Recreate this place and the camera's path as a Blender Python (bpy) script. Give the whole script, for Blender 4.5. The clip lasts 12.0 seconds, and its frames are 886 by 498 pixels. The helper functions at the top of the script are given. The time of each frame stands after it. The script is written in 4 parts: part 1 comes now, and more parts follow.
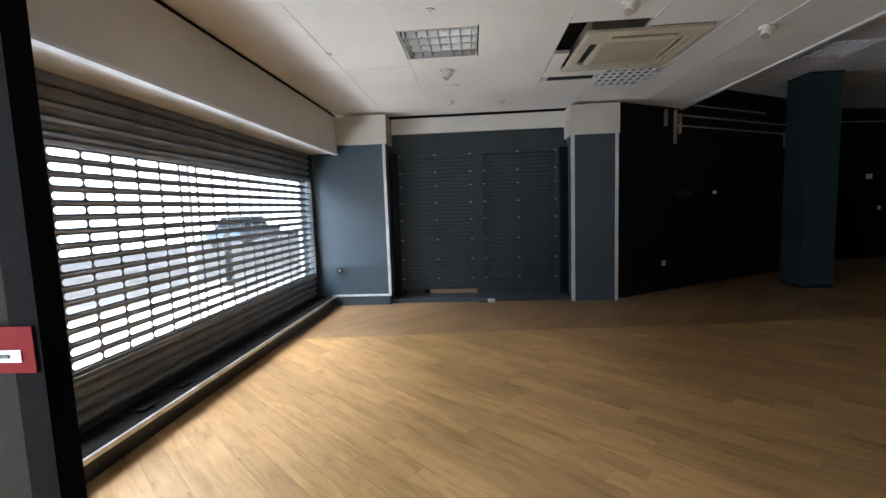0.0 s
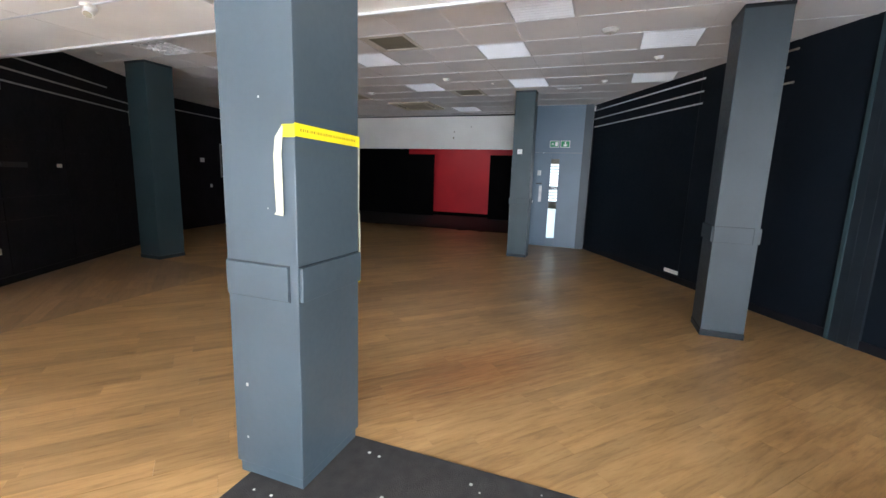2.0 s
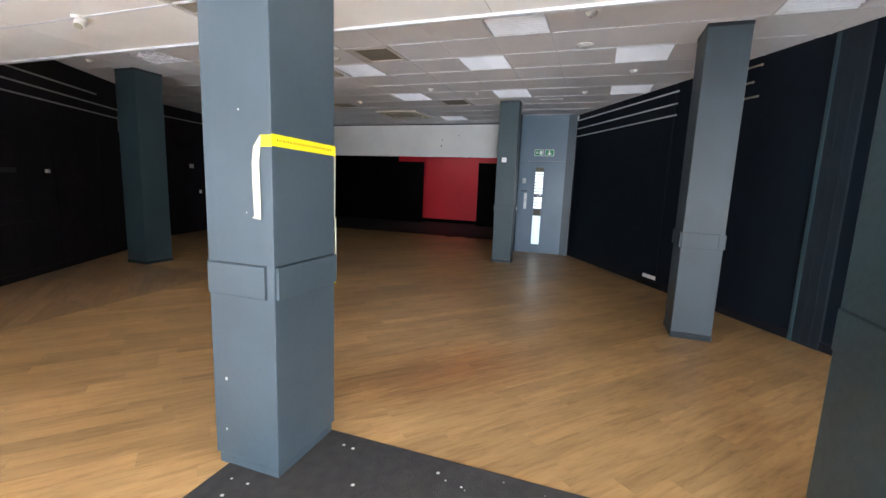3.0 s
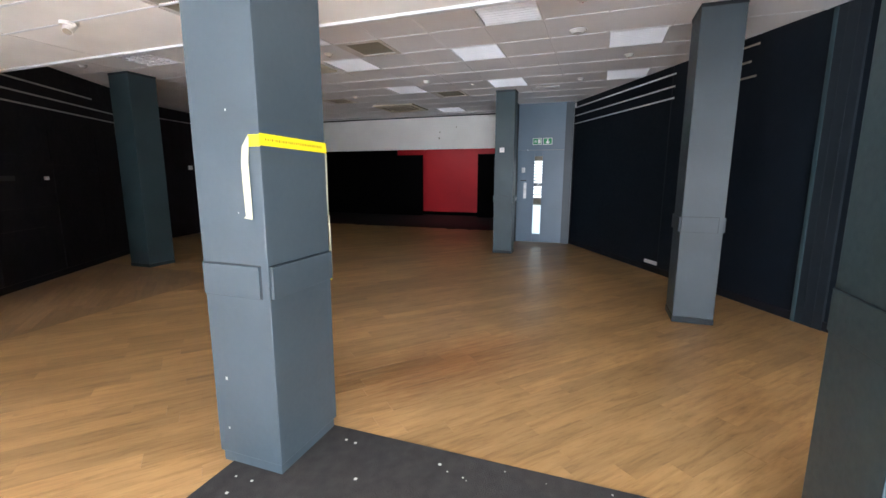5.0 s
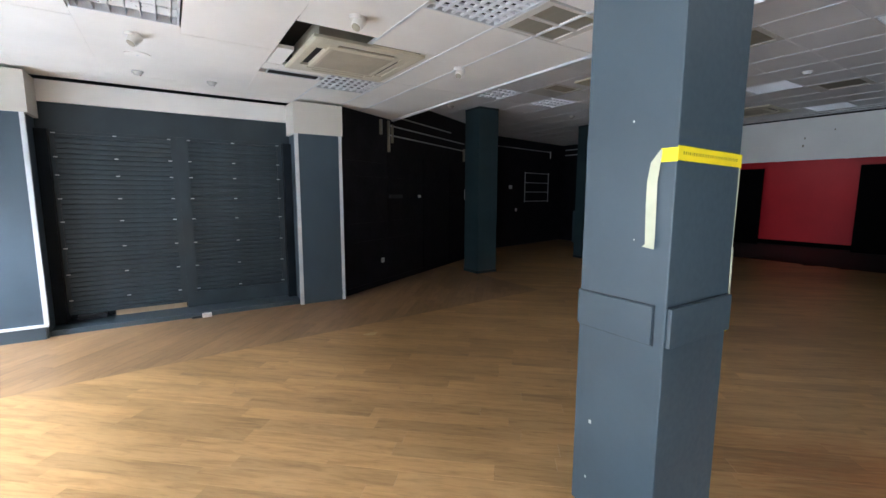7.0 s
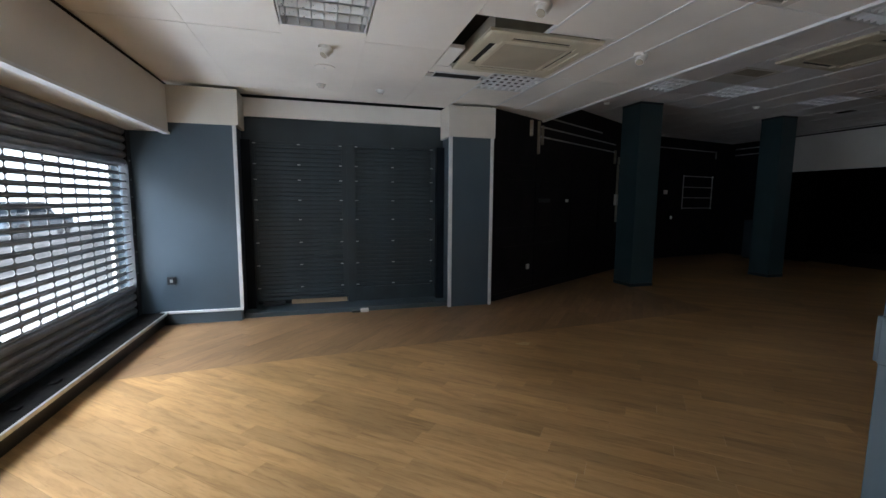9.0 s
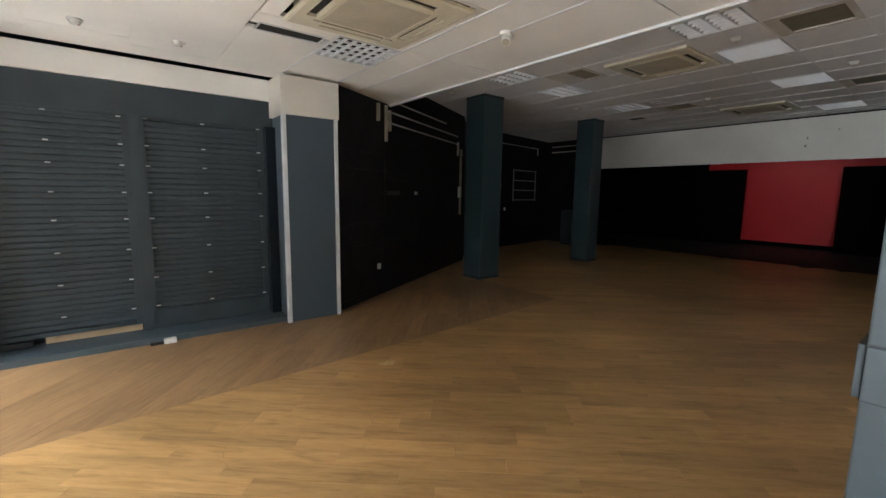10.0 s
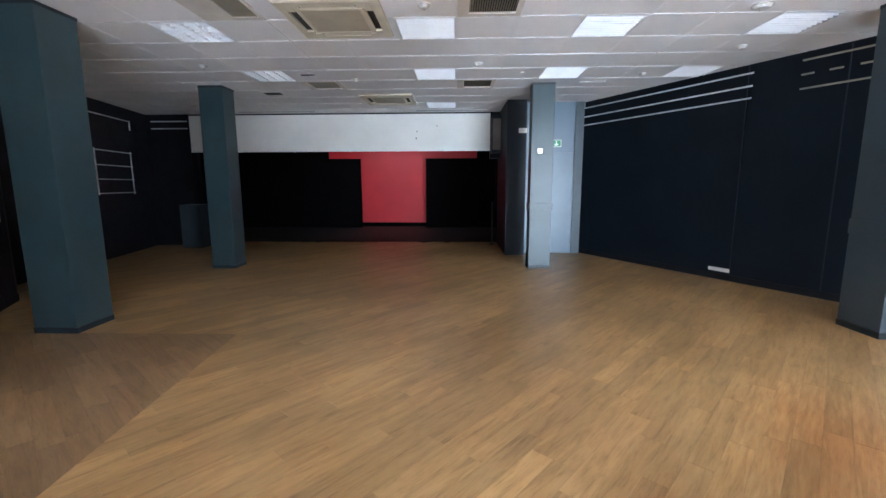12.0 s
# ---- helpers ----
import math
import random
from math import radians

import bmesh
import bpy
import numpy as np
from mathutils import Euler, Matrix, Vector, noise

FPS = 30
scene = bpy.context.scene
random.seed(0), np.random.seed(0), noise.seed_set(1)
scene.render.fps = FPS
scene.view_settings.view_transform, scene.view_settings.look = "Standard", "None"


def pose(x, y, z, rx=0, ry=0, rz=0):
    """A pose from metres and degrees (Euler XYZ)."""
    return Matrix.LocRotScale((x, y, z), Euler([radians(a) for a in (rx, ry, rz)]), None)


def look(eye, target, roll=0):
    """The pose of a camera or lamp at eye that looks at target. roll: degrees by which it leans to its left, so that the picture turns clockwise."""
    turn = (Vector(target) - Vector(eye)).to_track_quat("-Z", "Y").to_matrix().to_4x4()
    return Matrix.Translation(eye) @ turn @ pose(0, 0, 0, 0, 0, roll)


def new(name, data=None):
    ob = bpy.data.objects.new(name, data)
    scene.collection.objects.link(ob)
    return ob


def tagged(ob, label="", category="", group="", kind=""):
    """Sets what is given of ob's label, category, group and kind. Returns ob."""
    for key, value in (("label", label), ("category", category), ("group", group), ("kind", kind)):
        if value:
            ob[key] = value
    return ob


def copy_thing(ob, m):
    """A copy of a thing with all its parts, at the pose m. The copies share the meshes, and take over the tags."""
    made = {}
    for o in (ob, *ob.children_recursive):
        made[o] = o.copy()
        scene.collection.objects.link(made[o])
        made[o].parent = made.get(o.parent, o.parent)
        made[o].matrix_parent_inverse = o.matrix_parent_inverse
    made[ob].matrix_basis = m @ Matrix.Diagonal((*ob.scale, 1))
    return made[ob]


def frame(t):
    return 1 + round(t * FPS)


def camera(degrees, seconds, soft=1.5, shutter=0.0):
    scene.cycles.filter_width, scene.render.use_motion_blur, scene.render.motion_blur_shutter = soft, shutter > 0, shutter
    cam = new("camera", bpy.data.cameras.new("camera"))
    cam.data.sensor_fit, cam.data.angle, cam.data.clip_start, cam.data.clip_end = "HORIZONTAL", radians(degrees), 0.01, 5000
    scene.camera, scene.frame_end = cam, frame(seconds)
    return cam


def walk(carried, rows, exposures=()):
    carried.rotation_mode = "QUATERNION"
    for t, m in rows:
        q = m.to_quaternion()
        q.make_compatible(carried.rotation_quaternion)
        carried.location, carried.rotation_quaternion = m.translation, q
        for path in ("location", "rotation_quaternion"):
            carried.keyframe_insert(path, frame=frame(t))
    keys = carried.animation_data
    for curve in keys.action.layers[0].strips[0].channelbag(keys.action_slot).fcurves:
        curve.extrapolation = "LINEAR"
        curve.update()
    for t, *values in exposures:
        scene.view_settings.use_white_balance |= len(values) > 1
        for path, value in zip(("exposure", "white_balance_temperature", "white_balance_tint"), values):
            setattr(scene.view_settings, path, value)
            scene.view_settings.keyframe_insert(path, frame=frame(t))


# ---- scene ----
cam = camera(92.4, 12.0)
PATH = [
    (0, (1.283, 1.14, 1.335), (1.135, 3.126, 1.142), -2.0),
    (0.5, (1.372, 1.165, 1.395), (1.82, 3.099, 1.130), -1.4),
    (1, (1.396, 1.079, 1.402), (2.503, 2.713, 1.081), -0.9),
    (1.5, (1.419, 1.096, 1.473), (3.017, 2.24, 1.105), -0.2),
    (2, (1.309, 0.982, 1.456), (3.157, 1.671, 1.12), 1.9),
    (2.5, (1.176, 0.86, 1.462), (3.04, 1.514, 1.151), 2.3),
    (3, (1.212, 0.821, 1.461), (3.076, 1.478, 1.159), 2.2),
    (3.2, (1.231, 0.812, 1.462), (3.096, 1.466, 1.16), 1.8),
    (5, (1.23, 0.776, 1.465), (3.084, 1.446, 1.128), 0.1),
    (5.5, (1.286, 0.738, 1.503), (3.149, 1.399, 1.203), 0.2),
    (6, (1.33, 0.792, 1.503), (3.103, 1.674, 1.226), 1.7),
    (6.5, (1.254, 1.052, 1.46), (2.778, 2.319, 1.205), 0.3),
    (7, (1.212, 1.316, 1.475), (2.28, 2.985, 1.218), 0.2),
    (7.5, (1.135, 1.405, 1.53), (1.903, 3.233, 1.263), 1.3),
    (9.3, (0.996, 1.829, 1.409), (1.54, 3.74, 1.185), 0.4),
    (9.5, (1.061, 1.998, 1.442), (1.765, 3.854, 1.201), -0.1),
    (10, (1.15, 2.379, 1.449), (2.368, 3.944, 1.185), 0.8),
    (10.5, (1.338, 2.77, 1.504), (2.894, 3.992, 1.213), 1.0),
    (11, (1.595, 3.176, 1.469), (3.286, 4.206, 1.185), -0.0),
    (11.5, (1.752, 3.561, 1.444), (3.623, 4.205, 1.15), -0.6),
    (12, (2.107, 3.853, 1.423), (4.083, 3.917, 1.121), -0.2),
]
EXPOSURES = [
    (0.0, -0.85, 6050, 10), (0.5, -0.8, 6100, 10), (1.0, -0.35, 6600, 10), (1.5, 0.55, 6400, 13), (2.0, 0.85, 6150, 13), (5.5, 0.9, 6250, 15),
    (6.0, 0.7, 6250, 15), (6.5, 0.5, 6100, 12), (7.0, 0.1, 5750, 10), (7.5, -0.6, 5750, 10), (9.5, -1.05, 6100, 9), (10.0, -0.1, 6700, 9),
    (10.5, 0.7, 6400, 10), (11.0, 1.1, 6250, 11), (11.5, 1.3, 6050, 11), (12.0, 1.6, 5600, 9),
]
walk(cam, [(t, look(eye, target, roll)) for t, eye, target, roll in PATH], EXPOSURES)

# ---- world and large lights ----
world = bpy.data.worlds.new("world")
scene.world = world
world.use_nodes = True
wn = world.node_tree.nodes
sky = wn.new("ShaderNodeTexSky")
sky.sky_type = "NISHITA"
sky.sun_disc = False
sky.sun_elevation, sky.sun_rotation = radians(52), radians(300)
sky.air_density, sky.dust_density = 1.0, 4.0
world.node_tree.links.new(sky.outputs[0], wn["Background"].inputs[0])
wn["Background"].inputs[1].default_value = 0.12

sun = new("sun", bpy.data.lights.new("sun", "SUN"))
sun.data.energy, sun.data.angle, sun.data.color = 4.8, radians(10), (1.0, 0.98, 0.95)
sun.matrix_world = look((-14, 8, 21), (0, 0, 0))


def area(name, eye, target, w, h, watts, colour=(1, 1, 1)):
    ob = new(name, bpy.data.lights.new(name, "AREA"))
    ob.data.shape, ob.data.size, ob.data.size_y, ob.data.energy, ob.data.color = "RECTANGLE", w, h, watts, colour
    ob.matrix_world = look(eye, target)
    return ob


area("sky_over_street", (-3.4, 4.4, 4.4), (0.2, 4.4, 0.6), 6.5, 3.0, 5200, (0.88, 0.94, 1.0))
area("entrance_daylight", (-2.2, -0.6, 1.15), (3, -0.1, 2.1), 2.2, 2.0, 310, (0.82, 0.92, 1.0))
area("pavement_glow", (-2.1, 4.4, -0.02), (1.5, 4.4, 2.2), 5.0, 1.0, 720, (0.90, 0.95, 1.0))
# Unseen fill added behind the bulkhead to brighten the red end wall.
area("back_room_fill", (14.8, 6.0, 2.50), (16.6, 6.0, 1.1), 2.2, 0.3, 5.0, (1.0, 0.97, 0.94))


# ---- materials ----
def mat(name, base, rough=0.5, metal=0.0, vary=0.12, scale=3.0, bump=0.15, bump_scale=60.0, spec=0.5, grime=None):
    m = bpy.data.materials.new(name)
    m.use_nodes = True
    n, l = m.node_tree.nodes, m.node_tree.links
    b = n["Principled BSDF"]
    b.inputs["Roughness"].default_value, b.inputs["Metallic"].default_value = rough, metal
    b.inputs["Specular IOR Level"].default_value = spec
    tc = n.new("ShaderNodeTexCoord")
    big = n.new("ShaderNodeTexNoise")
    big.inputs["Scale"].default_value, big.inputs["Detail"].default_value = scale, 6
    l.new(tc.outputs["Object"], big.inputs["Vector"])
    ramp = n.new("ShaderNodeValToRGB")
    lo = grime or tuple(c * (1 - vary) for c in base)
    hi = tuple(min(1, c * (1 + vary * 0.6)) for c in base)
    ramp.color_ramp.elements[0].position, ramp.color_ramp.elements[1].position = 0.3, 0.65
    ramp.color_ramp.elements[0].color, ramp.color_ramp.elements[1].color = (*lo, 1), (*hi, 1)
    l.new(big.outputs["Fac"], ramp.inputs["Fac"])
    l.new(ramp.outputs["Color"], b.inputs["Base Color"])
    fine = n.new("ShaderNodeTexNoise")
    fine.inputs["Scale"].default_value, fine.inputs["Detail"].default_value = bump_scale, 4
    l.new(tc.outputs["Object"], fine.inputs["Vector"])
    if bump:
        bp = n.new("ShaderNodeBump")
        bp.inputs["Strength"].default_value, bp.inputs["Distance"].default_value = bump, 0.004
        l.new(fine.outputs["Fac"], bp.inputs["Height"])
        l.new(bp.outputs["Normal"], b.inputs["Normal"])
    mr = n.new("ShaderNodeMapRange")
    mr.inputs["To Min"].default_value, mr.inputs["To Max"].default_value = max(0.03, rough - 0.1), min(1, rough + 0.12)
    l.new(fine.outputs["Fac"], mr.inputs["Value"])
    l.new(mr.outputs["Result"], b.inputs["Roughness"])
    return m


def wood(name, light, mid, dark, rough=0.34, island=False):
    """Laminate boards with grain along the local x axis; each board has its own tone."""
    m = bpy.data.materials.new(name)
    m.use_nodes = True
    n, l = m.node_tree.nodes, m.node_tree.links
    b = n["Principled BSDF"]
    tc = n.new("ShaderNodeTexCoord")
    if island:
        rnd = n.new("ShaderNodeNewGeometry").outputs["Random Per Island"]
    else:
        rnd = n.new("ShaderNodeObjectInfo").outputs["Random"]
    off = n.new("ShaderNodeVectorMath")
    off.operation = "MULTIPLY_ADD"
    off.inputs[1].default_value = (1, 1, 1)
    comb = n.new("ShaderNodeCombineXYZ")
    mul = n.new("ShaderNodeMath")
    mul.operation = "MULTIPLY"
    mul.inputs[1].default_value = 37.0
    l.new(rnd, mul.inputs[0])
    l.new(mul.outputs[0], comb.inputs[0])
    l.new(mul.outputs[0], comb.inputs[1])
    l.new(tc.outputs["Object"], off.inputs[0])
    l.new(comb.outputs[0], off.inputs[2])
    mp = n.new("ShaderNodeMapping")
    mp.inputs["Scale"].default_value = (1.0, 8.0, 1.0)
    l.new(off.outputs[0], mp.inputs["Vector"])
    g = n.new("ShaderNodeTexNoise")
    g.inputs["Scale"].default_value, g.inputs["Detail"].default_value, g.inputs["Distortion"].default_value = 2.4, 7, 0.6
    g.inputs["Roughness"].default_value = 0.62
    l.new(mp.outputs[0], g.inputs["Vector"])
    ramp = n.new("ShaderNodeValToRGB")
    e = ramp.color_ramp.elements
    e[0].position, e[0].color = 0.30, (*dark, 1)
    e[1].position, e[1].color = 0.72, (*light, 1)
    k = e.new(0.5)
    k.color = (*mid, 1)
    l.new(g.outputs["Fac"], ramp.inputs["Fac"])
    hsv = n.new("ShaderNodeHueSaturation")
    val = n.new("ShaderNodeMapRange")
    val.inputs["To Min"].default_value, val.inputs["To Max"].default_value = 0.82, 1.12
    l.new(rnd, val.inputs["Value"])
    l.new(val.outputs["Result"], hsv.inputs["Value"])
    l.new(ramp.outputs["Color"], hsv.inputs["Color"])
    # wear in broad soft patches
    geo = n.new("ShaderNodeNewGeometry")
    w = n.new("ShaderNodeTexNoise")
    w.inputs["Scale"].default_value, w.inputs["Detail"].default_value = 0.7, 5
    l.new(geo.outputs["Position"], w.inputs["Vector"])
    wr = n.new("ShaderNodeMapRange")
    wr.inputs["From Min"].default_value, wr.inputs["From Max"].default_value = 0.35, 0.65
    wr.inputs["To Min"].default_value, wr.inputs["To Max"].default_value = 0.74, 1.08
    l.new(w.outputs["Fac"], wr.inputs["Value"])
    mixc = n.new("ShaderNodeVectorMath")
    mixc.operation = "SCALE"
    fleck = n.new("ShaderNodeTexNoise")
    fleck.inputs["Scale"].default_value, fleck.inputs["Detail"].default_value = 9.0, 5
    l.new(mp.outputs[0], fleck.inputs["Vector"])
    fr = n.new("ShaderNodeMapRange")
    fr.inputs["From Min"].default_value, fr.inputs["From Max"].default_value = 0.30, 0.47
    fr.inputs["To Min"].default_value, fr.inputs["To Max"].default_value = 0.80, 1.0
    l.new(fleck.outputs["Fac"], fr.inputs["Value"])
    both = n.new("ShaderNodeMath")
    both.operation = "MULTIPLY"
    l.new(fr.outputs["Result"], both.inputs[0])
    l.new(wr.outputs["Result"], both.inputs[1])
    l.new(hsv.outputs["Color"], mixc.inputs[0])
    l.new(both.outputs[0], mixc.inputs["Scale"])
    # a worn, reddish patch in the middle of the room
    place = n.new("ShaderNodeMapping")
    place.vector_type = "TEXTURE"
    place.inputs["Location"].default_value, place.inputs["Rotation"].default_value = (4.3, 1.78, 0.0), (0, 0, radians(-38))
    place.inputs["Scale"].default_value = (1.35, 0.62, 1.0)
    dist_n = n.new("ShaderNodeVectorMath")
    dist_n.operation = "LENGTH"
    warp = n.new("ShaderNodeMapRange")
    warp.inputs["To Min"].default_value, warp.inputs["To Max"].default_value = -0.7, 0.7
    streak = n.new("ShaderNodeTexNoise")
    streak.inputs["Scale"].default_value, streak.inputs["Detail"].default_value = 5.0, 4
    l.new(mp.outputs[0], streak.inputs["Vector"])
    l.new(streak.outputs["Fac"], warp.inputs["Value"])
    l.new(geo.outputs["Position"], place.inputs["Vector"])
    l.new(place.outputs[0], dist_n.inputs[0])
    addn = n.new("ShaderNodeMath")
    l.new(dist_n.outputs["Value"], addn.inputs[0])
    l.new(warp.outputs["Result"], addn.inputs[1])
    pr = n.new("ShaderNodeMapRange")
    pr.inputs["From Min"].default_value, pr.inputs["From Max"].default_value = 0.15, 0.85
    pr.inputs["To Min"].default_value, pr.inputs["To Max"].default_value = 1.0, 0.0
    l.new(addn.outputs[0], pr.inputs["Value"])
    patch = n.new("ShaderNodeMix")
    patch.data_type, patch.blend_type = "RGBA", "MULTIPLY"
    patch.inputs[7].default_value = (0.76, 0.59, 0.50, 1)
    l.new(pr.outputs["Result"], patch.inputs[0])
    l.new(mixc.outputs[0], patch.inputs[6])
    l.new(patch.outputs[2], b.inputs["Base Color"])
    rr = n.new("ShaderNodeMapRange")
    rr.inputs["To Min"].default_value, rr.inputs["To Max"].default_value = rough - 0.04, rough + 0.06
    l.new(g.outputs["Fac"], rr.inputs["Value"])
    l.new(rr.outputs["Result"], b.inputs["Roughness"])
    bp = n.new("ShaderNodeBump")
    bp.inputs["Strength"].default_value, bp.inputs["Distance"].default_value = 0.05, 0.001
    l.new(g.outputs["Fac"], bp.inputs["Height"])
    l.new(bp.outputs["Normal"], b.inputs["Normal"])
    return m


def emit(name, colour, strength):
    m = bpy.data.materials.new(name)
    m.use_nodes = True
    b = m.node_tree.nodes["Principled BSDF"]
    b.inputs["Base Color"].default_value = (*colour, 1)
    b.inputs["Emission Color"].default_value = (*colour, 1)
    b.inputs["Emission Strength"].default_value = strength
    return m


M_GREY = mat("slate_grey_gloss_paint", (0.043, 0.060, 0.072), 0.45, vary=0.16, scale=1.6, bump=0.12, bump_scale=35)
# Near black, low gloss: partitions, walls and ceiling of the back room.
M_BLACKM = mat("flat_near_black", (0.0022, 0.0021, 0.0024), 0.85, vary=0.3, scale=2, bump=0.4, bump_scale=40, spec=0.05)
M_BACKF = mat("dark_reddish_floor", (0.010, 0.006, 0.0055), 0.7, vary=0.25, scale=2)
M_TEAL = mat("dark_teal_gloss_paint", (0.026, 0.047, 0.053), 0.4, vary=0.16, scale=1.6, bump=0.12, bump_scale=35)
M_BLUE = mat("blue_grey_board", (0.055, 0.080, 0.102), 0.42, vary=0.12, scale=1.2, bump=0.08, bump_scale=40)
M_DOOR = mat("pale_blue_grey_door_paint", (0.12, 0.17, 0.22), 0.36, vary=0.08, scale=1.5, bump=0.05)
M_BLACK = mat("black_matt_wall_paint", (0.0082, 0.0074, 0.0102), 0.6, spec=0.22, vary=0.45, scale=3.5, bump=1.0, bump_scale=14)
M_BLACKB = mat("near_black_blue_panel", (0.0055, 0.0085, 0.0130), 0.5, spec=0.16, vary=0.25, scale=1.5, bump=0.15, bump_scale=20)
M_SHUT = mat("dark_shutter_lath", (0.031, 0.044, 0.052), 0.42, metal=0.1, spec=0.4, vary=0.25, scale=4, bump=0.1)
M_SURR = mat("dark_slate_surround", (0.026, 0.037, 0.044), 0.45, spec=0.4, vary=0.2)
M_RAIL = mat("dull_white_rail", (0.50, 0.49, 0.48), 0.5, vary=0.2, scale=6)
M_SEAM = mat("dark_cover_strip", (0.014, 0.019, 0.024), 0.4, spec=0.3, vary=0.2)
M_LATH = mat("galvanised_lath", (0.25, 0.25, 0.255), 0.33, metal=0.6, vary=0.2, scale=5, bump=0.1)
M_WHITE = mat("off_white_wall_paint", (0.74, 0.72, 0.68), 0.6, vary=0.07, scale=1.2, bump=0.1, bump_scale=90)
M_CREAM = mat("cream_bulkhead_paint", (0.66, 0.63, 0.57), 0.55, vary=0.1, scale=0.9, bump=0.1, bump_scale=70)
M_TILE = mat("white_mineral_ceiling_tile", (0.80, 0.785, 0.79), 0.85, vary=0.06, scale=1.1, bump=0.5, bump_scale=130)
M_TILEF = mat("cream_white_ceiling_plank", (0.82, 0.79, 0.74), 0.8, vary=0.10, scale=0.9, bump=0.25, bump_scale=110)
M_TRIM = mat("white_metal_trim", (0.72, 0.73, 0.74), 0.35, metal=0.2, vary=0.12, scale=6, bump=0.05)
M_ALU = mat("worn_aluminium_strip", (0.55, 0.56, 0.56), 0.35, metal=0.8, vary=0.3, scale=9, bump=0.2)
M_VOID = mat("dark_ceiling_void", (0.012, 0.011, 0.010), 0.9, vary=0.2)
M_RED = mat("red_wall_paint", (0.52, 0.009, 0.017), 0.5, vary=0.12, scale=1.0, bump=0.1)
M_MAT = mat("dark_brown_entrance_matting", (0.028, 0.025, 0.024), 0.95, vary=0.4, scale=14, bump=1.0, bump_scale=160)
M_AC = mat("yellowed_cream_plastic", (0.60, 0.55, 0.42), 0.45, vary=0.12, scale=3, bump=0.05)
M_ACD = mat("aged_beige_grille", (0.30, 0.265, 0.20), 0.55, vary=0.2, scale=5, bump=0.3)
M_DETECTOR = mat("aged_grey_white_plastic", (0.60, 0.59, 0.56), 0.6, vary=0.08, scale=8, bump=0.03)
M_PLASTIC = mat("white_plastic", (0.75, 0.73, 0.69), 0.4, vary=0.06, scale=6, bump=0.03)
M_DIFF = mat("white_louvre_panel", (0.80, 0.81, 0.84), 0.35, vary=0.04, scale=4, bump=0.03)
M_MIRROR = mat("bright_reflector", (0.88, 0.88, 0.88), 0.30, metal=1.0, vary=0.08, scale=7, bump=0.03)
M_YELLOW = mat("yellow_warning_tape", (0.80, 0.62, 0.01), 0.35, vary=0.08, scale=8, bump=0.05)
M_TAPEB = mat("pale_tape_back", (0.46, 0.45, 0.31), 0.5, vary=0.12, scale=12, bump=0.2)
M_PRINT = mat("faded_brown_print", (0.22, 0.16, 0.015), 0.5, vary=0.2)
M_INK = mat("black_print", (0.02, 0.02, 0.02), 0.5, vary=0.1)
M_GREEN = mat("green_sign_face", (0.02, 0.25, 0.10), 0.4, vary=0.06, scale=5, bump=0.02)
M_SIGNW = mat("white_sign_face", (0.80, 0.82, 0.80), 0.4, vary=0.04, scale=5, bump=0.02)
M_REDS = mat("red_sign_plastic", (0.20, 0.008, 0.010), 0.7, spec=0.15, vary=0.06, scale=5, bump=0.02)
M_BLACKP = mat("black_plastic", (0.012, 0.013, 0.016), 0.35, vary=0.2, scale=8, bump=0.05)
M_CARD = mat("brown_cardboard", (0.42, 0.30, 0.18), 0.8, vary=0.15, scale=6, bump=0.3)
M_SILL = mat("near_black_ledge", (0.010, 0.0095, 0.009), 0.85, vary=0.6, scale=9, bump=0.3, spec=0.12)
# Almost black, to offset the strong entrance light on the post.
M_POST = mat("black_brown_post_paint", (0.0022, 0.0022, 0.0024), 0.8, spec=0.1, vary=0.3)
M_SMEAR = mat("dried_pale_smear", (0.56, 0.42, 0.24), 0.5, vary=0.1, scale=25)
M_VENT = mat("discoloured_grille_plate", (0.60, 0.56, 0.50), 0.6, vary=0.12, scale=4)
M_TRUNK = mat("grubby_white_plastic", (0.42, 0.40, 0.36), 0.5, vary=0.2, scale=8)
M_ACG = mat("beige_intake_panel", (0.46, 0.41, 0.31), 0.6, vary=0.12, scale=3, bump=0.2)
# Laminate darkened in colour to offset the strong entrance light on it.
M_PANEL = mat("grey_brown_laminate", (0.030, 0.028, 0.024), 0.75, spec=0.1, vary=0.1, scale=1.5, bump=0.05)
M_RUBBLE = mat("pale_paint_flakes", (0.55, 0.54, 0.50), 0.8, vary=0.2, scale=20)
# Asphalt lightened in colour so the street reads as overexposed daylight.
M_ROAD = mat("lightened_asphalt", (0.42, 0.42, 0.42), 0.85, vary=0.25, scale=1.5, bump=0.4)
M_PAVE = mat("concrete_paving", (0.42, 0.41, 0.39), 0.85, vary=0.15, scale=1.5, bump=0.3)
M_STONE = mat("pale_stone_facade", (0.45, 0.42, 0.38), 0.8, vary=0.12, scale=1.2, bump=0.3)
M_CAR = mat("blue_grey_car_paint", (0.38, 0.50, 0.62), 0.2, metal=0.3, vary=0.05)
M_DARKGLASS = mat("dark_window_glass", (0.12, 0.15, 0.18), 0.08, vary=0.2)
# Emissive sheets that glow in place of the daylight outdoors.
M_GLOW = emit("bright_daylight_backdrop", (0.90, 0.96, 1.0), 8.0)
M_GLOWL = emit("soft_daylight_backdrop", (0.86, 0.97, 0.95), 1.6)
M_SUB = mat("dark_board_joint", (0.085, 0.048, 0.023), 0.8, vary=0.2)
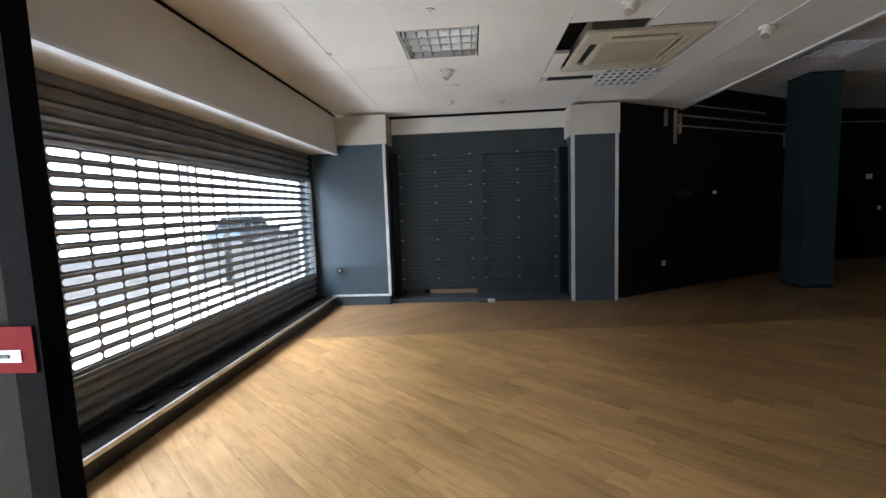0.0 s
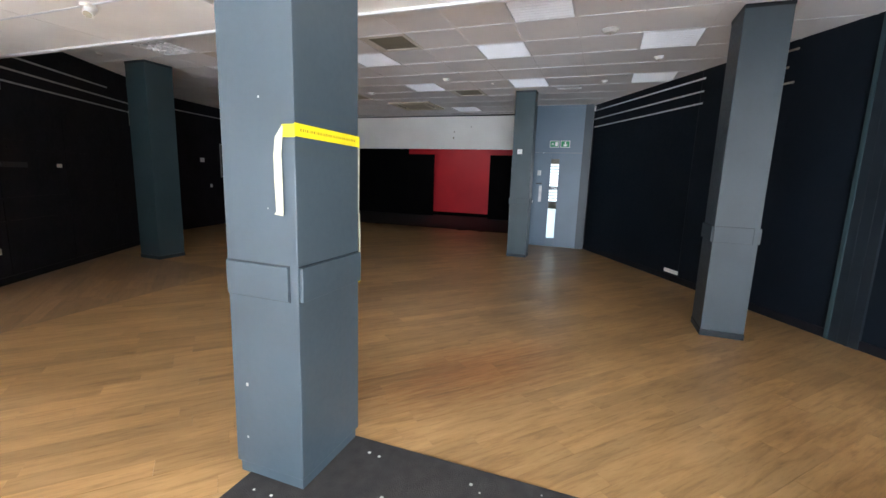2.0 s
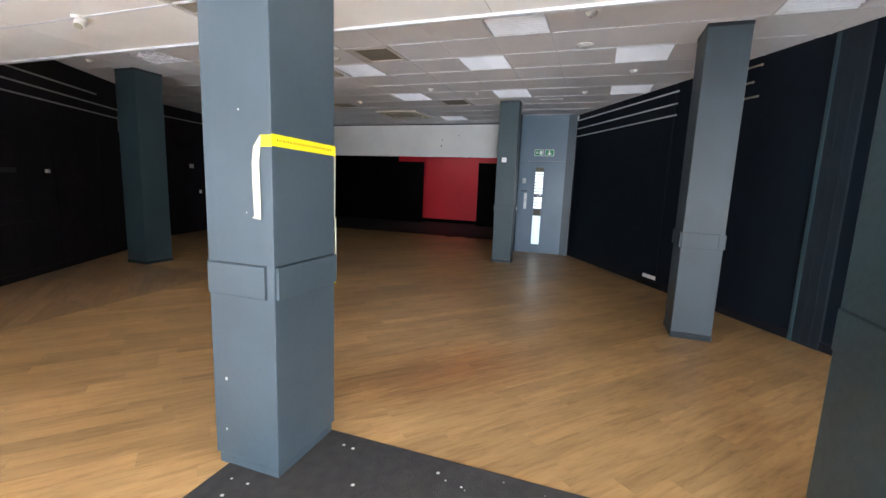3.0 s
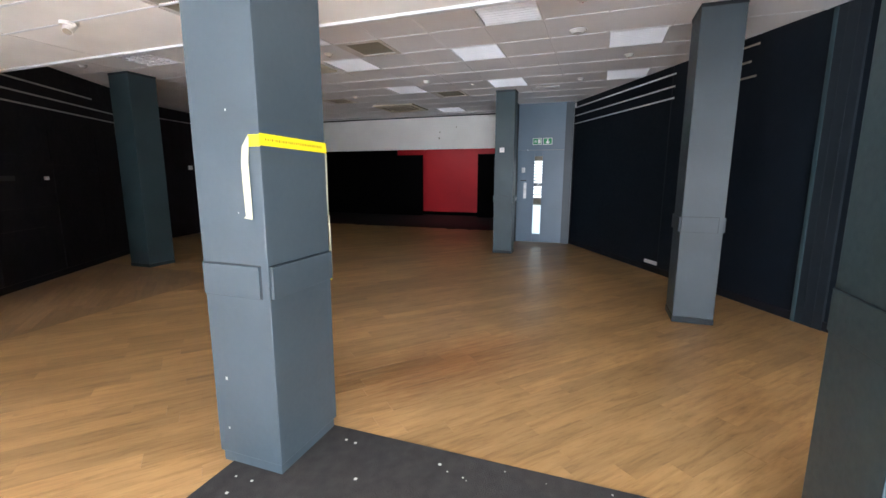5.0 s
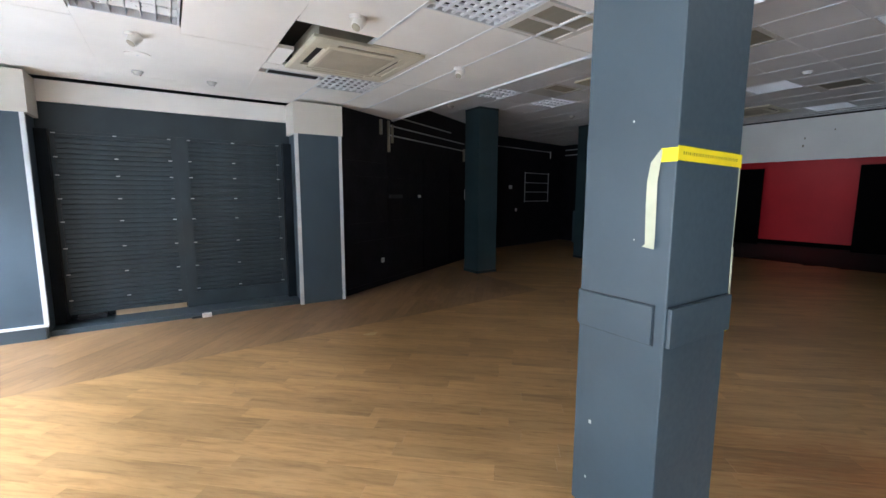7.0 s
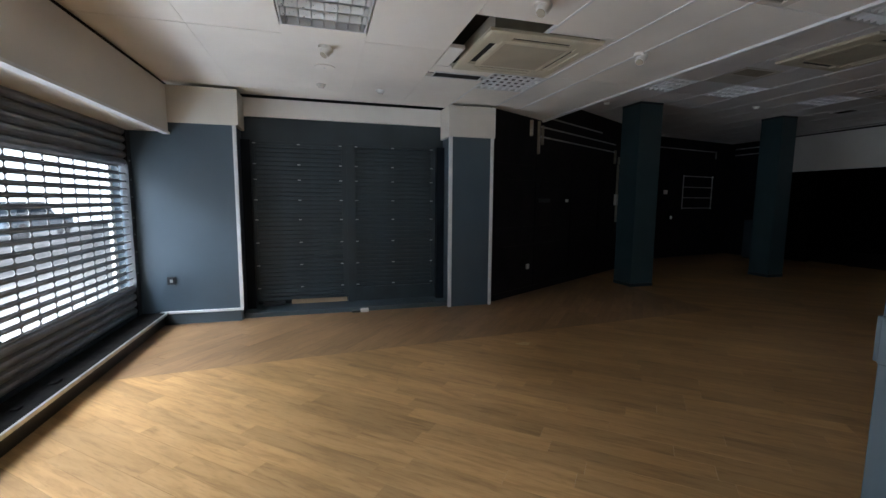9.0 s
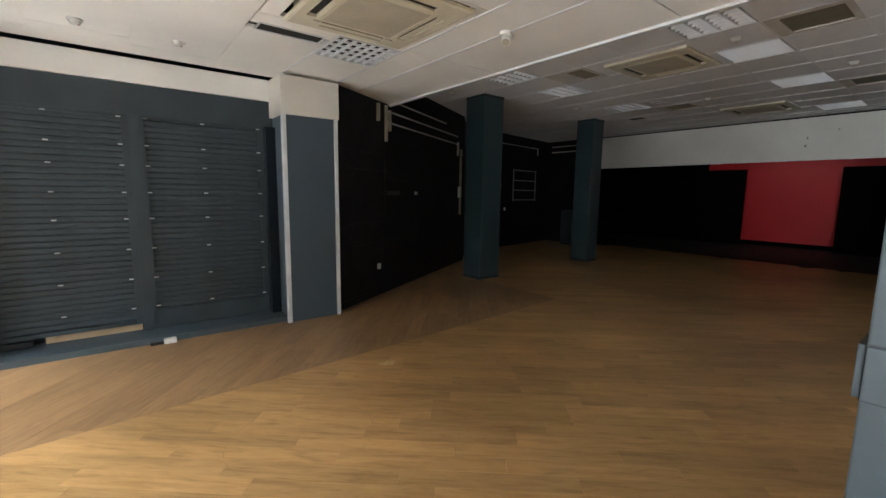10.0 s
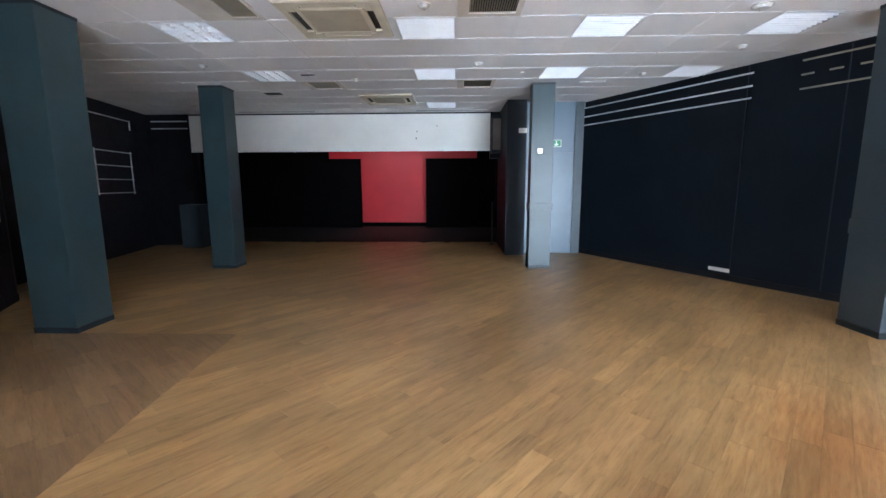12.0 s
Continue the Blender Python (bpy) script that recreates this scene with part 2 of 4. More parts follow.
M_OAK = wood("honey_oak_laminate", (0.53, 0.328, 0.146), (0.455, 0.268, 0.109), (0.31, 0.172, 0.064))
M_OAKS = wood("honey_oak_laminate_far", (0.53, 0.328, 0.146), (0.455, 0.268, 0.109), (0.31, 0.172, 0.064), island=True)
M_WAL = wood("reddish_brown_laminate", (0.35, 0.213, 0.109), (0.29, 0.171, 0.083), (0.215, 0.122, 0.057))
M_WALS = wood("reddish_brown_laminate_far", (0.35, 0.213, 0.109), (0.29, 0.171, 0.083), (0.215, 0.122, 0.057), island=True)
glass = bpy.data.materials.new("clear_glass")
glass.use_nodes = True
gb = glass.node_tree.nodes["Principled BSDF"]
gb.inputs["Transmission Weight"].default_value, gb.inputs["Roughness"].default_value = 1.0, 0.02
M_GLASS = glass
frost = bpy.data.materials.new("frosted_glass")
frost.use_nodes = True
fb = frost.node_tree.nodes["Principled BSDF"]
fb.inputs["Transmission Weight"].default_value, fb.inputs["Roughness"].default_value = 1.0, 0.45
fb.inputs["Base Color"].default_value = (0.50, 0.58, 0.62, 1)
M_FROST = frost


# ---- mesh helpers ----
def bm_box(bm, x0, x1, y0, y1, z0, z1, m=None, bevel=0.0):
    c = Matrix.Translation(((x0 + x1) / 2, (y0 + y1) / 2, (z0 + z1) / 2)) @ Matrix.Diagonal((abs(x1 - x0), abs(y1 - y0), abs(z1 - z0), 1))
    if m is not None:
        c = m @ c
    r = bmesh.ops.create_cube(bm, size=1, matrix=c)
    if bevel:
        es = list({e for v in r["verts"] for e in v.link_edges})
        bmesh.ops.bevel(bm, geom=es, offset=bevel, segments=2, affect="EDGES", profile=0.6)
    return bm


def box(*a, **k):
    return bm_box(bmesh.new(), *a, **k)


def bm_cyl(bm, p, r0, r1, h, seg=20, axis="Z"):
    t = Matrix.Translation(p)
    if axis == "X":
        t = t @ pose(0, 0, 0, 0, 90, 0)
    if axis == "Y":
        t = t @ pose(0, 0, 0, 90, 0, 0)
    bmesh.ops.create_cone(bm, cap_ends=True, segments=seg, radius1=r0, radius2=r1, depth=h, matrix=t)
    return bm


def mesh_of(name, bm, material, smooth=False):
    me = bpy.data.meshes.new(name)
    bmesh.ops.recalc_face_normals(bm, faces=bm.faces)
    bm.to_mesh(me)
    bm.free()
    for mm in (material if isinstance(material, (list, tuple)) else [material]):
        me.materials.append(mm)
    if smooth:
        for p in me.polygons:
            p.use_smooth = True
    return me


def part(name, bm, material, parent=None, label="", smooth=False, kind=""):
    ob = new(name, mesh_of(name, bm, material, smooth))
    ob.parent = parent
    return tagged(ob, label=label, kind=kind)


def structure(name, bm, material, label=""):
    return tagged(part(name, bm, material), label=label or name.replace("_", " "), kind="structure")


def thing(name, label, category, m=None, group=""):
    e = new(name)
    e.empty_display_size = 0.1
    if m is not None:
        e.matrix_world = m
    return tagged(e, label=label, category=category, group=group)


def along(p0, p1):
    """A frame at p0 whose x axis points at p1, y to its left; and the length."""
    a = math.atan2(p1[1] - p0[1], p1[0] - p0[0])
    return pose(p0[0], p0[1], 0, 0, 0, math.degrees(a)), math.hypot(p1[0] - p0[0], p1[1] - p0[1])


# ---- plan ----
CF, CR = 2.66, 3.02
WALL_X = -0.97
BEAM_X = 4.34
LW0, LW1 = (3.21, 7.10), (7.10, 9.345)
LS0, LS1 = (7.90, 10.20), (11.98, 11.0)
RW0, RW1 = (4.75, -2.13), (11.02, 1.335)

structure("floor", box(-1.2, 12.6, -3.2, 11.6, -0.15, -0.008), M_SUB, "concrete floor slab under laminate boards")

# window wall: the sill below, soffit above, solid ends
structure("wall_west_sill", box(-1.14, -0.72, 1.72, 7.0, -0.008, 0.125), M_BLACKP, "black plinth under the shop window")
structure("sill_ledge", box(-0.945, -0.70, 1.82, 6.98, 0.125, 0.143, bevel=0.004), M_SILL, "near black ledge along the window")
structure("sill_edge_trim", box(-0.70, -0.682, 1.82, 6.98, 0.118, 0.146), M_ALU, "scuffed metal edge strip on the ledge")
structure("soffit_west", box(-1.3, -0.57, -2.2, 6.98, 2.13, 2.615), M_CREAM, "cream boxed soffit over the shop window")
structure("soffit_edge_trim", box(-0.62, -0.552, 1.0, 6.98, 2.105, 2.128), M_TRIM, "white trim along the soffit edge")
structure("wall_west_above", box(-1.3, -0.61, -2.2, 7.0, 2.617, 3.2), M_VOID, "dark void above the soffit")
structure("wall_west_south", box(-1.3, -1.12, -2.2, -1.6, -0.15, 2.13), M_BLACK, "black wall beside the entrance")

# north side of the front room
structure("pier_a_core", box(-1.14, 0.085, 7.0, 7.5, 0.0, 2.235), M_BLUE, "blue grey panelled pier by the window")
structure("pier_a_cap", box(-1.14, 0.125, 6.975, 7.5, 2.235, 2.625), M_CREAM, "cream boxed head of the pier")
structure("pier_a_skirting", box(-0.74, 0.072, 6.972, 6.998, 0.0, 0.125), M_GREY, "grey skirting board on the pier")
structure("trim_a_top", box(-0.76, 0.100, 6.962, 6.998, 0.127, 0.15), M_TRIM, "white strip over the skirting")
structure("trim_a_corner", box(0.062, 0.100, 6.978, 7.02, 0.152, 2.233), M_TRIM, "white corner strip of the pier")
structure("pier_b_core", box(2.625, 3.20, 7.0, 7.5, 0.0, 2.235), M_BLUE, "blue grey panelled pier by the black wall")
structure("pier_b_cap", box(2.59, 3.225, 6.975, 7.5, 2.235, 2.625), M_CREAM, "cream boxed head of the pier")
structure("trim_b_west", box(2.600, 2.642, 6.982, 7.03, 0.0, 2.233), M_TRIM, "white corner strip of the pier")
structure("trim_b_east", box(3.172, 3.212, 6.982, 7.02, 0.0, 2.233), M_TRIM, "white corner strip of the pier")
structure("wall_north_fascia", box(0.127, 2.588, 7.36, 7.5, 2.41, 2.628), M_WHITE, "white fascia over the side shutters")
structure("wall_north_head", box(0.087, 2.623, 7.385, 7.5, 2.13, 2.408), M_SURR, "black head box over the side shutters")
structure("wall_north_reveal_west", box(0.087, 0.19, 7.3, 7.5, 0.0, 2.128), M_BLACKB)
structure("wall_north_reveal_east", box(2.52, 2.623, 7.3, 7.5, 0.0, 2.128), M_BLACKB)
structure("wall_north_mullion", box(1.325, 1.405, 7.375, 7.5, 0.06, 2.128), M_SURR, "black post between the side shutters")
structure("threshold", box(0.087, 2.623, 7.06, 7.5, -0.008, 0.055), M_GREY, "black raised threshold")
structure("wall_north_back", box(-1.3, 3.4, 7.52, 7.7, -0.15, 3.2), M_BLACKB, "black wall behind the side shutters")

# long black walls
def wall(name, p0, p1, z0, z1, side, material, label, t=0.15):
    m, n = along(p0, p1)
    return structure(name, box(0, n, 0, side * t, z0, z1, m=m), material, label)


wall("wall_northeast_a", LW0, LW1, -0.1, 3.2, 1, M_BLACK, "long black painted wall")
wall("wall_northeast_return", (7.10, 9.346), LS0, -0.1, 3.2, 1, M_BLACK, "black return of the wall")
wall("wall_northeast_b", LS0, (12.2, 11.043), -0.1, 3.2, 1, M_BLACK, "black painted wall")
wall("wall_southeast", RW0, RW1, -0.1, 3.2, -1, M_BLACKB, "long blue black panelled wall")
structure("wall_south", box(-1.3, 4.9, -2.15, -2.0, -0.1, 3.2), M_WHITE, "plain wall behind the entrance")
structure("wall_east_a", box(11.98, 12.12, 9.99, 11.2, -0.1, 3.2), M_BLACK, "black end wall")
structure("bulkhead", box(11.98, 12.16, 3.10, 9.988, 2.187, 2.985), M_WHITE, "white boxed bulkhead across the room")
structure("bulkhead_shadow_gap", box(12.0, 12.16, 2.9, 9.988, 2.987, 3.2), M_VOID)
structure("bulkhead_edge_trim", box(11.965, 12.02, 3.10, 9.988, 2.168, 2.186), M_TRIM, "white metal strip under the bulkhead")
# Dark fill added behind the wall cabinet so no sky shows through.
structure("wall_niche_top", box(11.99, 12.16, 2.885, 3.098, 2.0, 3.2), M_BLACKB)
structure("wall_niche_side", box(10.62, 12.4, 2.50, 2.88, -0.1, 3.2), M_BLACKB, "dark blue partition beside the exit door")

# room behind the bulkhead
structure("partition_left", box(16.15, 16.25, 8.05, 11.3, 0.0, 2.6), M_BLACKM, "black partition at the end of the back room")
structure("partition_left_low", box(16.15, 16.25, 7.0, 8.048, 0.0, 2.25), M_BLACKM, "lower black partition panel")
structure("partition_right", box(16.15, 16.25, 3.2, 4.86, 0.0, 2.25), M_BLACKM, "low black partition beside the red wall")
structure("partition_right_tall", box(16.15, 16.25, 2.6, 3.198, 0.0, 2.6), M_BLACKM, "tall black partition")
# Added panel: hides a bright strip that showed beside the end wall.
structure("partition_end", box(12.30, 12.40, 9.1, 9.985, 0.0, 2.6), M_BLACKM, "black panel added over a bright gap beside the end wall")
structure("wall_red", box(16.62, 16.8, 2.5, 11.5, 0.0, 3.0), M_RED, "bright red end wall")
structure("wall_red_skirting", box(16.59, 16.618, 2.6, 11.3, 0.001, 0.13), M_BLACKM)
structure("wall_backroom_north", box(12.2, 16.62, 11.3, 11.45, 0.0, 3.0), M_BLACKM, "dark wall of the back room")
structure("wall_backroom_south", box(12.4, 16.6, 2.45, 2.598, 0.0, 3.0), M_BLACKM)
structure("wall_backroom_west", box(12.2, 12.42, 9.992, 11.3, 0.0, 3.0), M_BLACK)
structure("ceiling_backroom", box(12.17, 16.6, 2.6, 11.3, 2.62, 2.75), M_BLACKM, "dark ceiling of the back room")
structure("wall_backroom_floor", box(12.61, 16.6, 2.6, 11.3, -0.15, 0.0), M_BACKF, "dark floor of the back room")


# ---- ceilings ----
def ceiling_grid(name, material, xs, ys, z, holes, label, gap=0.011, poly=None):
    """Tiles that stand a little proud below their bars, in one mesh."""
    bm = bmesh.new()
    for i in range(len(xs) - 1):
        for j in range(len(ys) - 1):
            if (i, j) in holes:
                continue
            x0, x1, y0, y1 = xs[i] + gap, xs[i + 1] - gap, ys[j] + gap, ys[j + 1] - gap
            if poly and not poly((x0 + x1) / 2, (y0 + y1) / 2):
                continue
            bm_box(bm, x0, x1, y0, y1, z, z + 0.03)
    return structure(name, bm, material, label)


P = 0.618
XR = [5.27 + P * i for i in range(-2, 12)]
XR[0] = BEAM_X + 0.03
YR = [0.15 + P * j for j in range(-5, 19)]


def cell(i, j):
    return 5.27 + P * i, 0.15 + P * j


louvres = [(0, 10), (2, 10), (5, 10), (0, 6)]
panels = [(2, 6), (5, 6), (9, 6), (0, 2), (2, 3), (5, 3), (2, 0), (5, 0), (0, -2)]
vents = [(1, 5), (1, 9), (6, 5), (6, 9)]
cass = [(1, 7), (2, 7), (1, 8), (2, 8), (8, 7), (9, 7), (8, 8), (9, 8)]
# indices into XR / YR are shifted by 2 and 5
holes = {(i + 2, j + 5) for i, j in louvres + panels + vents + cass}


def inside(x, y):
    north = LW0[1] + (x - LW0[0]) * 0.577 + 0.45
    south = RW0[1] + (x - RW0[0]) * 0.532 - 0.45
    return south < y < north


ceiling_grid("ceiling_rear", M_TILE, XR, YR, CR, holes, "grid of white mineral ceiling tiles", poly=inside)
bmr = bmesh.new()
for x in XR[1:]:
    bm_box(bmr, x - 0.012, x + 0.012, -2.9, 11.2, CR + 0.005, CR + 0.02)
for y in YR:
    bm_box(bmr, BEAM_X, 12.0, y - 0.012, y + 0.012, CR + 0.002, CR + 0.017)
bmq = bmesh.new()
for i, x in enumerate(XR[1:-1]):
    for j in range(len(YR) - 1):
        if inside(x, (YR[j] + YR[j + 1]) / 2) and x < 11.95:
            bm_box(bmq, x - 0.007, x + 0.007, YR[j] + 0.02, YR[j + 1] - 0.02, CR - 0.005, CR + 0.011)
structure("ceiling_rear_cross_bars", bmq, M_TRIM, "white ceiling cross bars")
structure("ceiling_rear_bars", bmr, M_TILE, "white ceiling bars")
structure("ceiling_rear_deck", box(BEAM_X, 12.2, -3.2, 12.0, CR + 0.16, CR + 0.3), M_VOID, "dark void above the ceiling")

bmf = bmesh.new()
g = 0.003

def strips(x0, x1, cuts):
    """Long ceiling planks between x0 and x1, broken at the given openings."""
    y = -1.98
    for a, b in sorted(cuts) + [(7.34, None)]:
        while a - y > 1.9:
            bm_box(bmf, x0 + g, x1 - g, y + g, y + 1.8 - g, CF, CF + 0.03)
            y += 1.8
        if a - y > 0.02:
            bm_box(bmf, x0 + g, x1 - g, y + g, a - g, CF, CF + 0.03)
        y = b


strips(-0.60, 0.10, [])
strips(0.10, 0.74, [])
strips(0.74, 1.36, [(4.43, 5.04)])
strips(1.36, 2.03, [])
strips(2.03, 2.65, [(4.49, 5.62), (5.83, 5.95)])
strips(2.65, 3.25, [(3.30, 3.83), (4.60, 5.68), (5.68, 6.27)])
strips(3.25, 3.62, [(3.30, 3.83)])
strips(3.62, BEAM_X - 0.01, [(3.30, 3.83)])
bm_box(bmf, 3.875, BEAM_X - 0.012, 3.31, 3.82, CF, CF + 0.03)
for x in (0.10, 0.74, 1.36, 2.03, 2.65, 3.25, 3.62):
    bm_box(bmf, x - 0.012, x + 0.012, -1.98, 4.40 if x in (0.74, 1.36, 2.03, 2.65) else 7.34, CF + 0.0025, CF + 0.012)
for x, y in ((0.74, 5.08), (1.36, 5.08), (2.03, 6.0)):
    bm_box(bmf, x - 0.012, x + 0.012, y, 7.34, CF + 0.0025, CF + 0.012)
structure("ceiling_front", bmf, M_TILEF, "cream white ceiling planks")
bmt = bmesh.new()
for x in (2.65, 3.25, 3.62):
    bm_box(bmt, x - 0.010, x + 0.010, -1.98, 7.3, CF - 0.005, CF + 0.02)
structure("ceiling_front_bars", bmt, M_TRIM, "white ceiling bars")
structure("ceiling_front_deck", box(-1.0, BEAM_X - 0.02, -2.0, 8.3, CF + 0.16, CF + 0.3), M_VOID)
structure("ceiling_front_margin", box(3.23, BEAM_X - 0.01, 7.33, 7.9, CF, CF + 0.03), M_TILEF)
structure("beam_face", box(BEAM_X - 0.008, BEAM_X + 0.022, -2.0, 8.1, CF + 0.0, CR + 0.12), M_WHITE, "white upstand where the ceiling steps up")
structure("beam_edge_trim", box(BEAM_X - 0.02, BEAM_X + 0.03, -2.0, 8.1, CF - 0.022, CF - 0.002), M_TRIM, "white edge strip of the lower ceiling")


# ---- things ----
def column(name, x0, x1, y0, y1, z1, label, boxes=True, m_box=(0.90, 1.06), paint=M_GREY, proud=0.018):
    t = thing(name, label, "column", pose((x0 + x1) / 2, (y0 + y1) / 2, 0))
    w, d = (x1 - x0) / 2, (y1 - y0) / 2
    part("shaft", box(-w, w, -d, d, 0.06, z1 - 0.001, bevel=0.006), paint, t)
    if z1 > 2.8:
        part("top_gap", box(-w - 0.003, w + 0.003, -d - 0.003, d + 0.003, z1 - 0.035, z1 - 0.0015), M_SEAM, t, "dark joint under the ceiling")
        part("skirting", box(-w - 0.004, w + 0.004, -d - 0.004, d + 0.004, 0.0, 0.055), M_SEAM, t, "dark skirting")
    part("plinth", box(-w + 0.012, w - 0.012, -d + 0.012, d - 0.012, 0.0, 0.058), paint, t)
    if boxes:
        a, b = m_box
        for s in (-1, 1):
            part("cover_box", box(s * (w + 0.001), s * (w + 0.009), -d + 0.048, d - 0.002, a, b, bevel=0.003), paint, t)
            part("cover_box", box(-w + 0.008, w - 0.004, s * (d + 0.001), s * (d + proud), a, b, bevel=0.003), paint, t)
            bm = bmesh.new()
            for z0, z1 in ((b + 0.0005, b + 0.0055), (a - 0.0035, a - 0.0005)):
                bm_box(bm, s * (w - 0.002), s * (w + 0.002), -d + 0.043, d - 0.002, z0, z1)
                bm_box(bm, -w + 0.003, w - 0.004, s * (d - 0.002), s * (d + 0.002), z0, z1)
            bm_box(bm, s * (w - 0.002), s * (w + 0.002), -d + 0.042, -d + 0.047, a, b)
            part("joint", bm, M_SEAM, t, "dark open joint round the cover box")
    return t


column("column", 2.725, 3.195, 2.155, 2.545, CF, "slate grey boxed column at the edge of the matting, wrapped with yellow tape", m_box=(0.905, 1.057))
column("column", 2.725, 3.16, -0.62, -0.07, CF, "dark teal grey boxed column at the end of the matting", paint=M_TEAL, proud=0.007)
column("column", 5.96, 6.40, -0.38, -0.015, CR, "slate grey boxed column near the long blue black wall", m_box=(0.93, 1.075))
column("column", 9.24, 9.50, 2.28, 2.64, CR, "dark teal grey boxed column beside the exit door", m_box=(0.99, 1.10), paint=M_TEAL)
column("column", 5.95, 6.39, 7.53, 7.96, CR, "dark teal grey column on the darker boards", boxes=False, paint=M_TEAL)
column("column", 9.19, 9.56, 7.66, 8.06, CR, "dark teal grey column near the white bulkhead", m_box=(0.93, 1.075), boxes=False, paint=M_TEAL)


# ---- shop window: perforated roller shutter ----
def lath_perforated(y0, y1, h, pitch=0.205, slot=0.192):
    """A curved lath with a row of long rounded openings, between y0 and y1, standing at x = 0."""
    bm = bmesh.new()
    n = int((y1 - y0) / pitch)
    zl, zh, r = 0.023, h - 0.016, 0.012
    for k in range(n):
        a, b = y0 + k * pitch, y0 + (k + 1) * pitch
        s, e = (a + b) / 2 - slot / 2, (a + b) / 2 + slot / 2
        outer = [(a, 0), (b, 0), (b, h), (a, h)]
        inner = [(s + r, zl), (e - r, zl), (e, zl + r), (e, zh - r), (e - r, zh), (s + r, zh), (s, zh - r), (s, zl + r)]
        vo = [bm.verts.new((0, *p)) for p in outer]
        vi = [bm.verts.new((0, *p)) for p in inner]
        for f in ((vo[0], vo[1], vi[1], vi[0]), (vo[1], vi[2], vi[1]), (vo[1], vo[2], vi[3], vi[2]), (vo[2], vi[4], vi[3]),
                  (vo[2], vo[3], vi[5], vi[4]), (vo[3], vi[6], vi[5]), (vo[3], vo[0], vi[7], vi[6]), (vo[0], vi[0], vi[7])):
            bm.faces.new(f)
    bmesh.ops.remove_doubles(bm, verts=bm.verts, dist=1e-5)
    ext = bmesh.ops.extrude_face_region(bm, geom=bm.faces[:])
    bmesh.ops.translate(bm, vec=(-0.004, 0, 0), verts=[v for v in ext["geom"] if isinstance(v, bmesh.types.BMVert)])
    bm_cyl(bm, (0.001, (y0 + y1) / 2, 0.003), 0.009, 0.009, y1 - y0, 8, "Y")
    return bm


def lath_solid(y0, y1, h, bulge=0.008):
    bm = bmesh.new()
    prof = [(0, 0.004), (bulge * 0.8, h * 0.25), (bulge, h * 0.5), (bulge * 0.8, h * 0.78), (0, h - 0.004), (-0.006, h), (-0.006, 0)]
    a = [bm.verts.new((x, y0, z)) for x, z in prof]
    b = [bm.verts.new((x, y1, z)) for x, z in prof]
    for i in range(len(prof)):
        j = (i + 1) % len(prof)
        bm.faces.new((a[i], a[j], b[j], b[i]))
    bm.faces.new(a), bm.faces.new(b[::-1])
    return bm


win = thing("roller_shutter", "closed perforated steel roller shutter inside the shop window", "shutter", pose(WALL_X, 0, 0))
Y0, Y1, PH = 1.84, 6.90, 0.0793
me_p = mesh_of("lath", lath_perforated(Y0, Y1, PH), M_LATH)
me_s = mesh_of("lath", lath_solid(Y0, Y1, PH, 0.026), M_LATH)
for k in range(-4, 25):
    ob = new("lath", me_p if 0 <= k < 16 else me_s)
    ob.parent, ob.location = win, (0, 0, 0.478 + k * PH)
part("side_guide", box(-0.03, 0.035, 6.895, 6.985, 0.14, 2.12), M_BLACKP, win, "black steel side guide")
part("side_guide", box(-0.03, 0.035, 1.80, 1.86, 0.14, 2.12), M_BLACKP, win, "black steel side guide")
part("bottom_bar", box(-0.018, 0.022, 1.862, 6.893, 0.126, 0.170), M_SURR, win, "black bottom bar")
for z in (0.6, 0.83, 1.02, 1.2, 1.42, 1.6, 1.8):
    part("bolt", box(0.036, 0.042, 6.925, 6.945, z, z + 0.018), M_ALU, win)

frame_t = tagged(new("window_1"), label="shop window frame outside the roller shutter", kind="structure")
for y in (1.8, 4.62, 6.96):
    part("mullion", box(-1.17, -1.12, y - 0.02, y + 0.02, 0.13, 2.13), M_PLASTIC, frame_t)
part("window_sill", box(-1.2, -1.10, 1.8, 6.98, 0.10, 0.16), M_BLACKP, frame_t)
for a, b in ((1.83, 4.59), (4.65, 6.93)):
    o = part("pane", box(-1.150, -1.145, a, b, 0.16, 2.13), M_GLASS, frame_t)
    o.visible_shadow = False

# small things lying on the ledge
for y, s in ((3.55, 0.035), (3.9, 0.03), (5.1, 0.025), (4.7, 0.02)):
    part_t = thing("crumb_of_plaster", "small dark crumb of plaster lying on the window ledge", "debris", pose(-0.80, y, 0.1435))
    part("lump", box(-s, s, -s * 1.4, s * 1.4, 0, s * 0.6, bevel=s * 0.2), M_SILL, part_t)

# ---- side shutters in the recess ----
CLIP_Z = (0.29, 0.58, 0.87, 1.16, 1.408, 1.66, 1.85, 2.10)


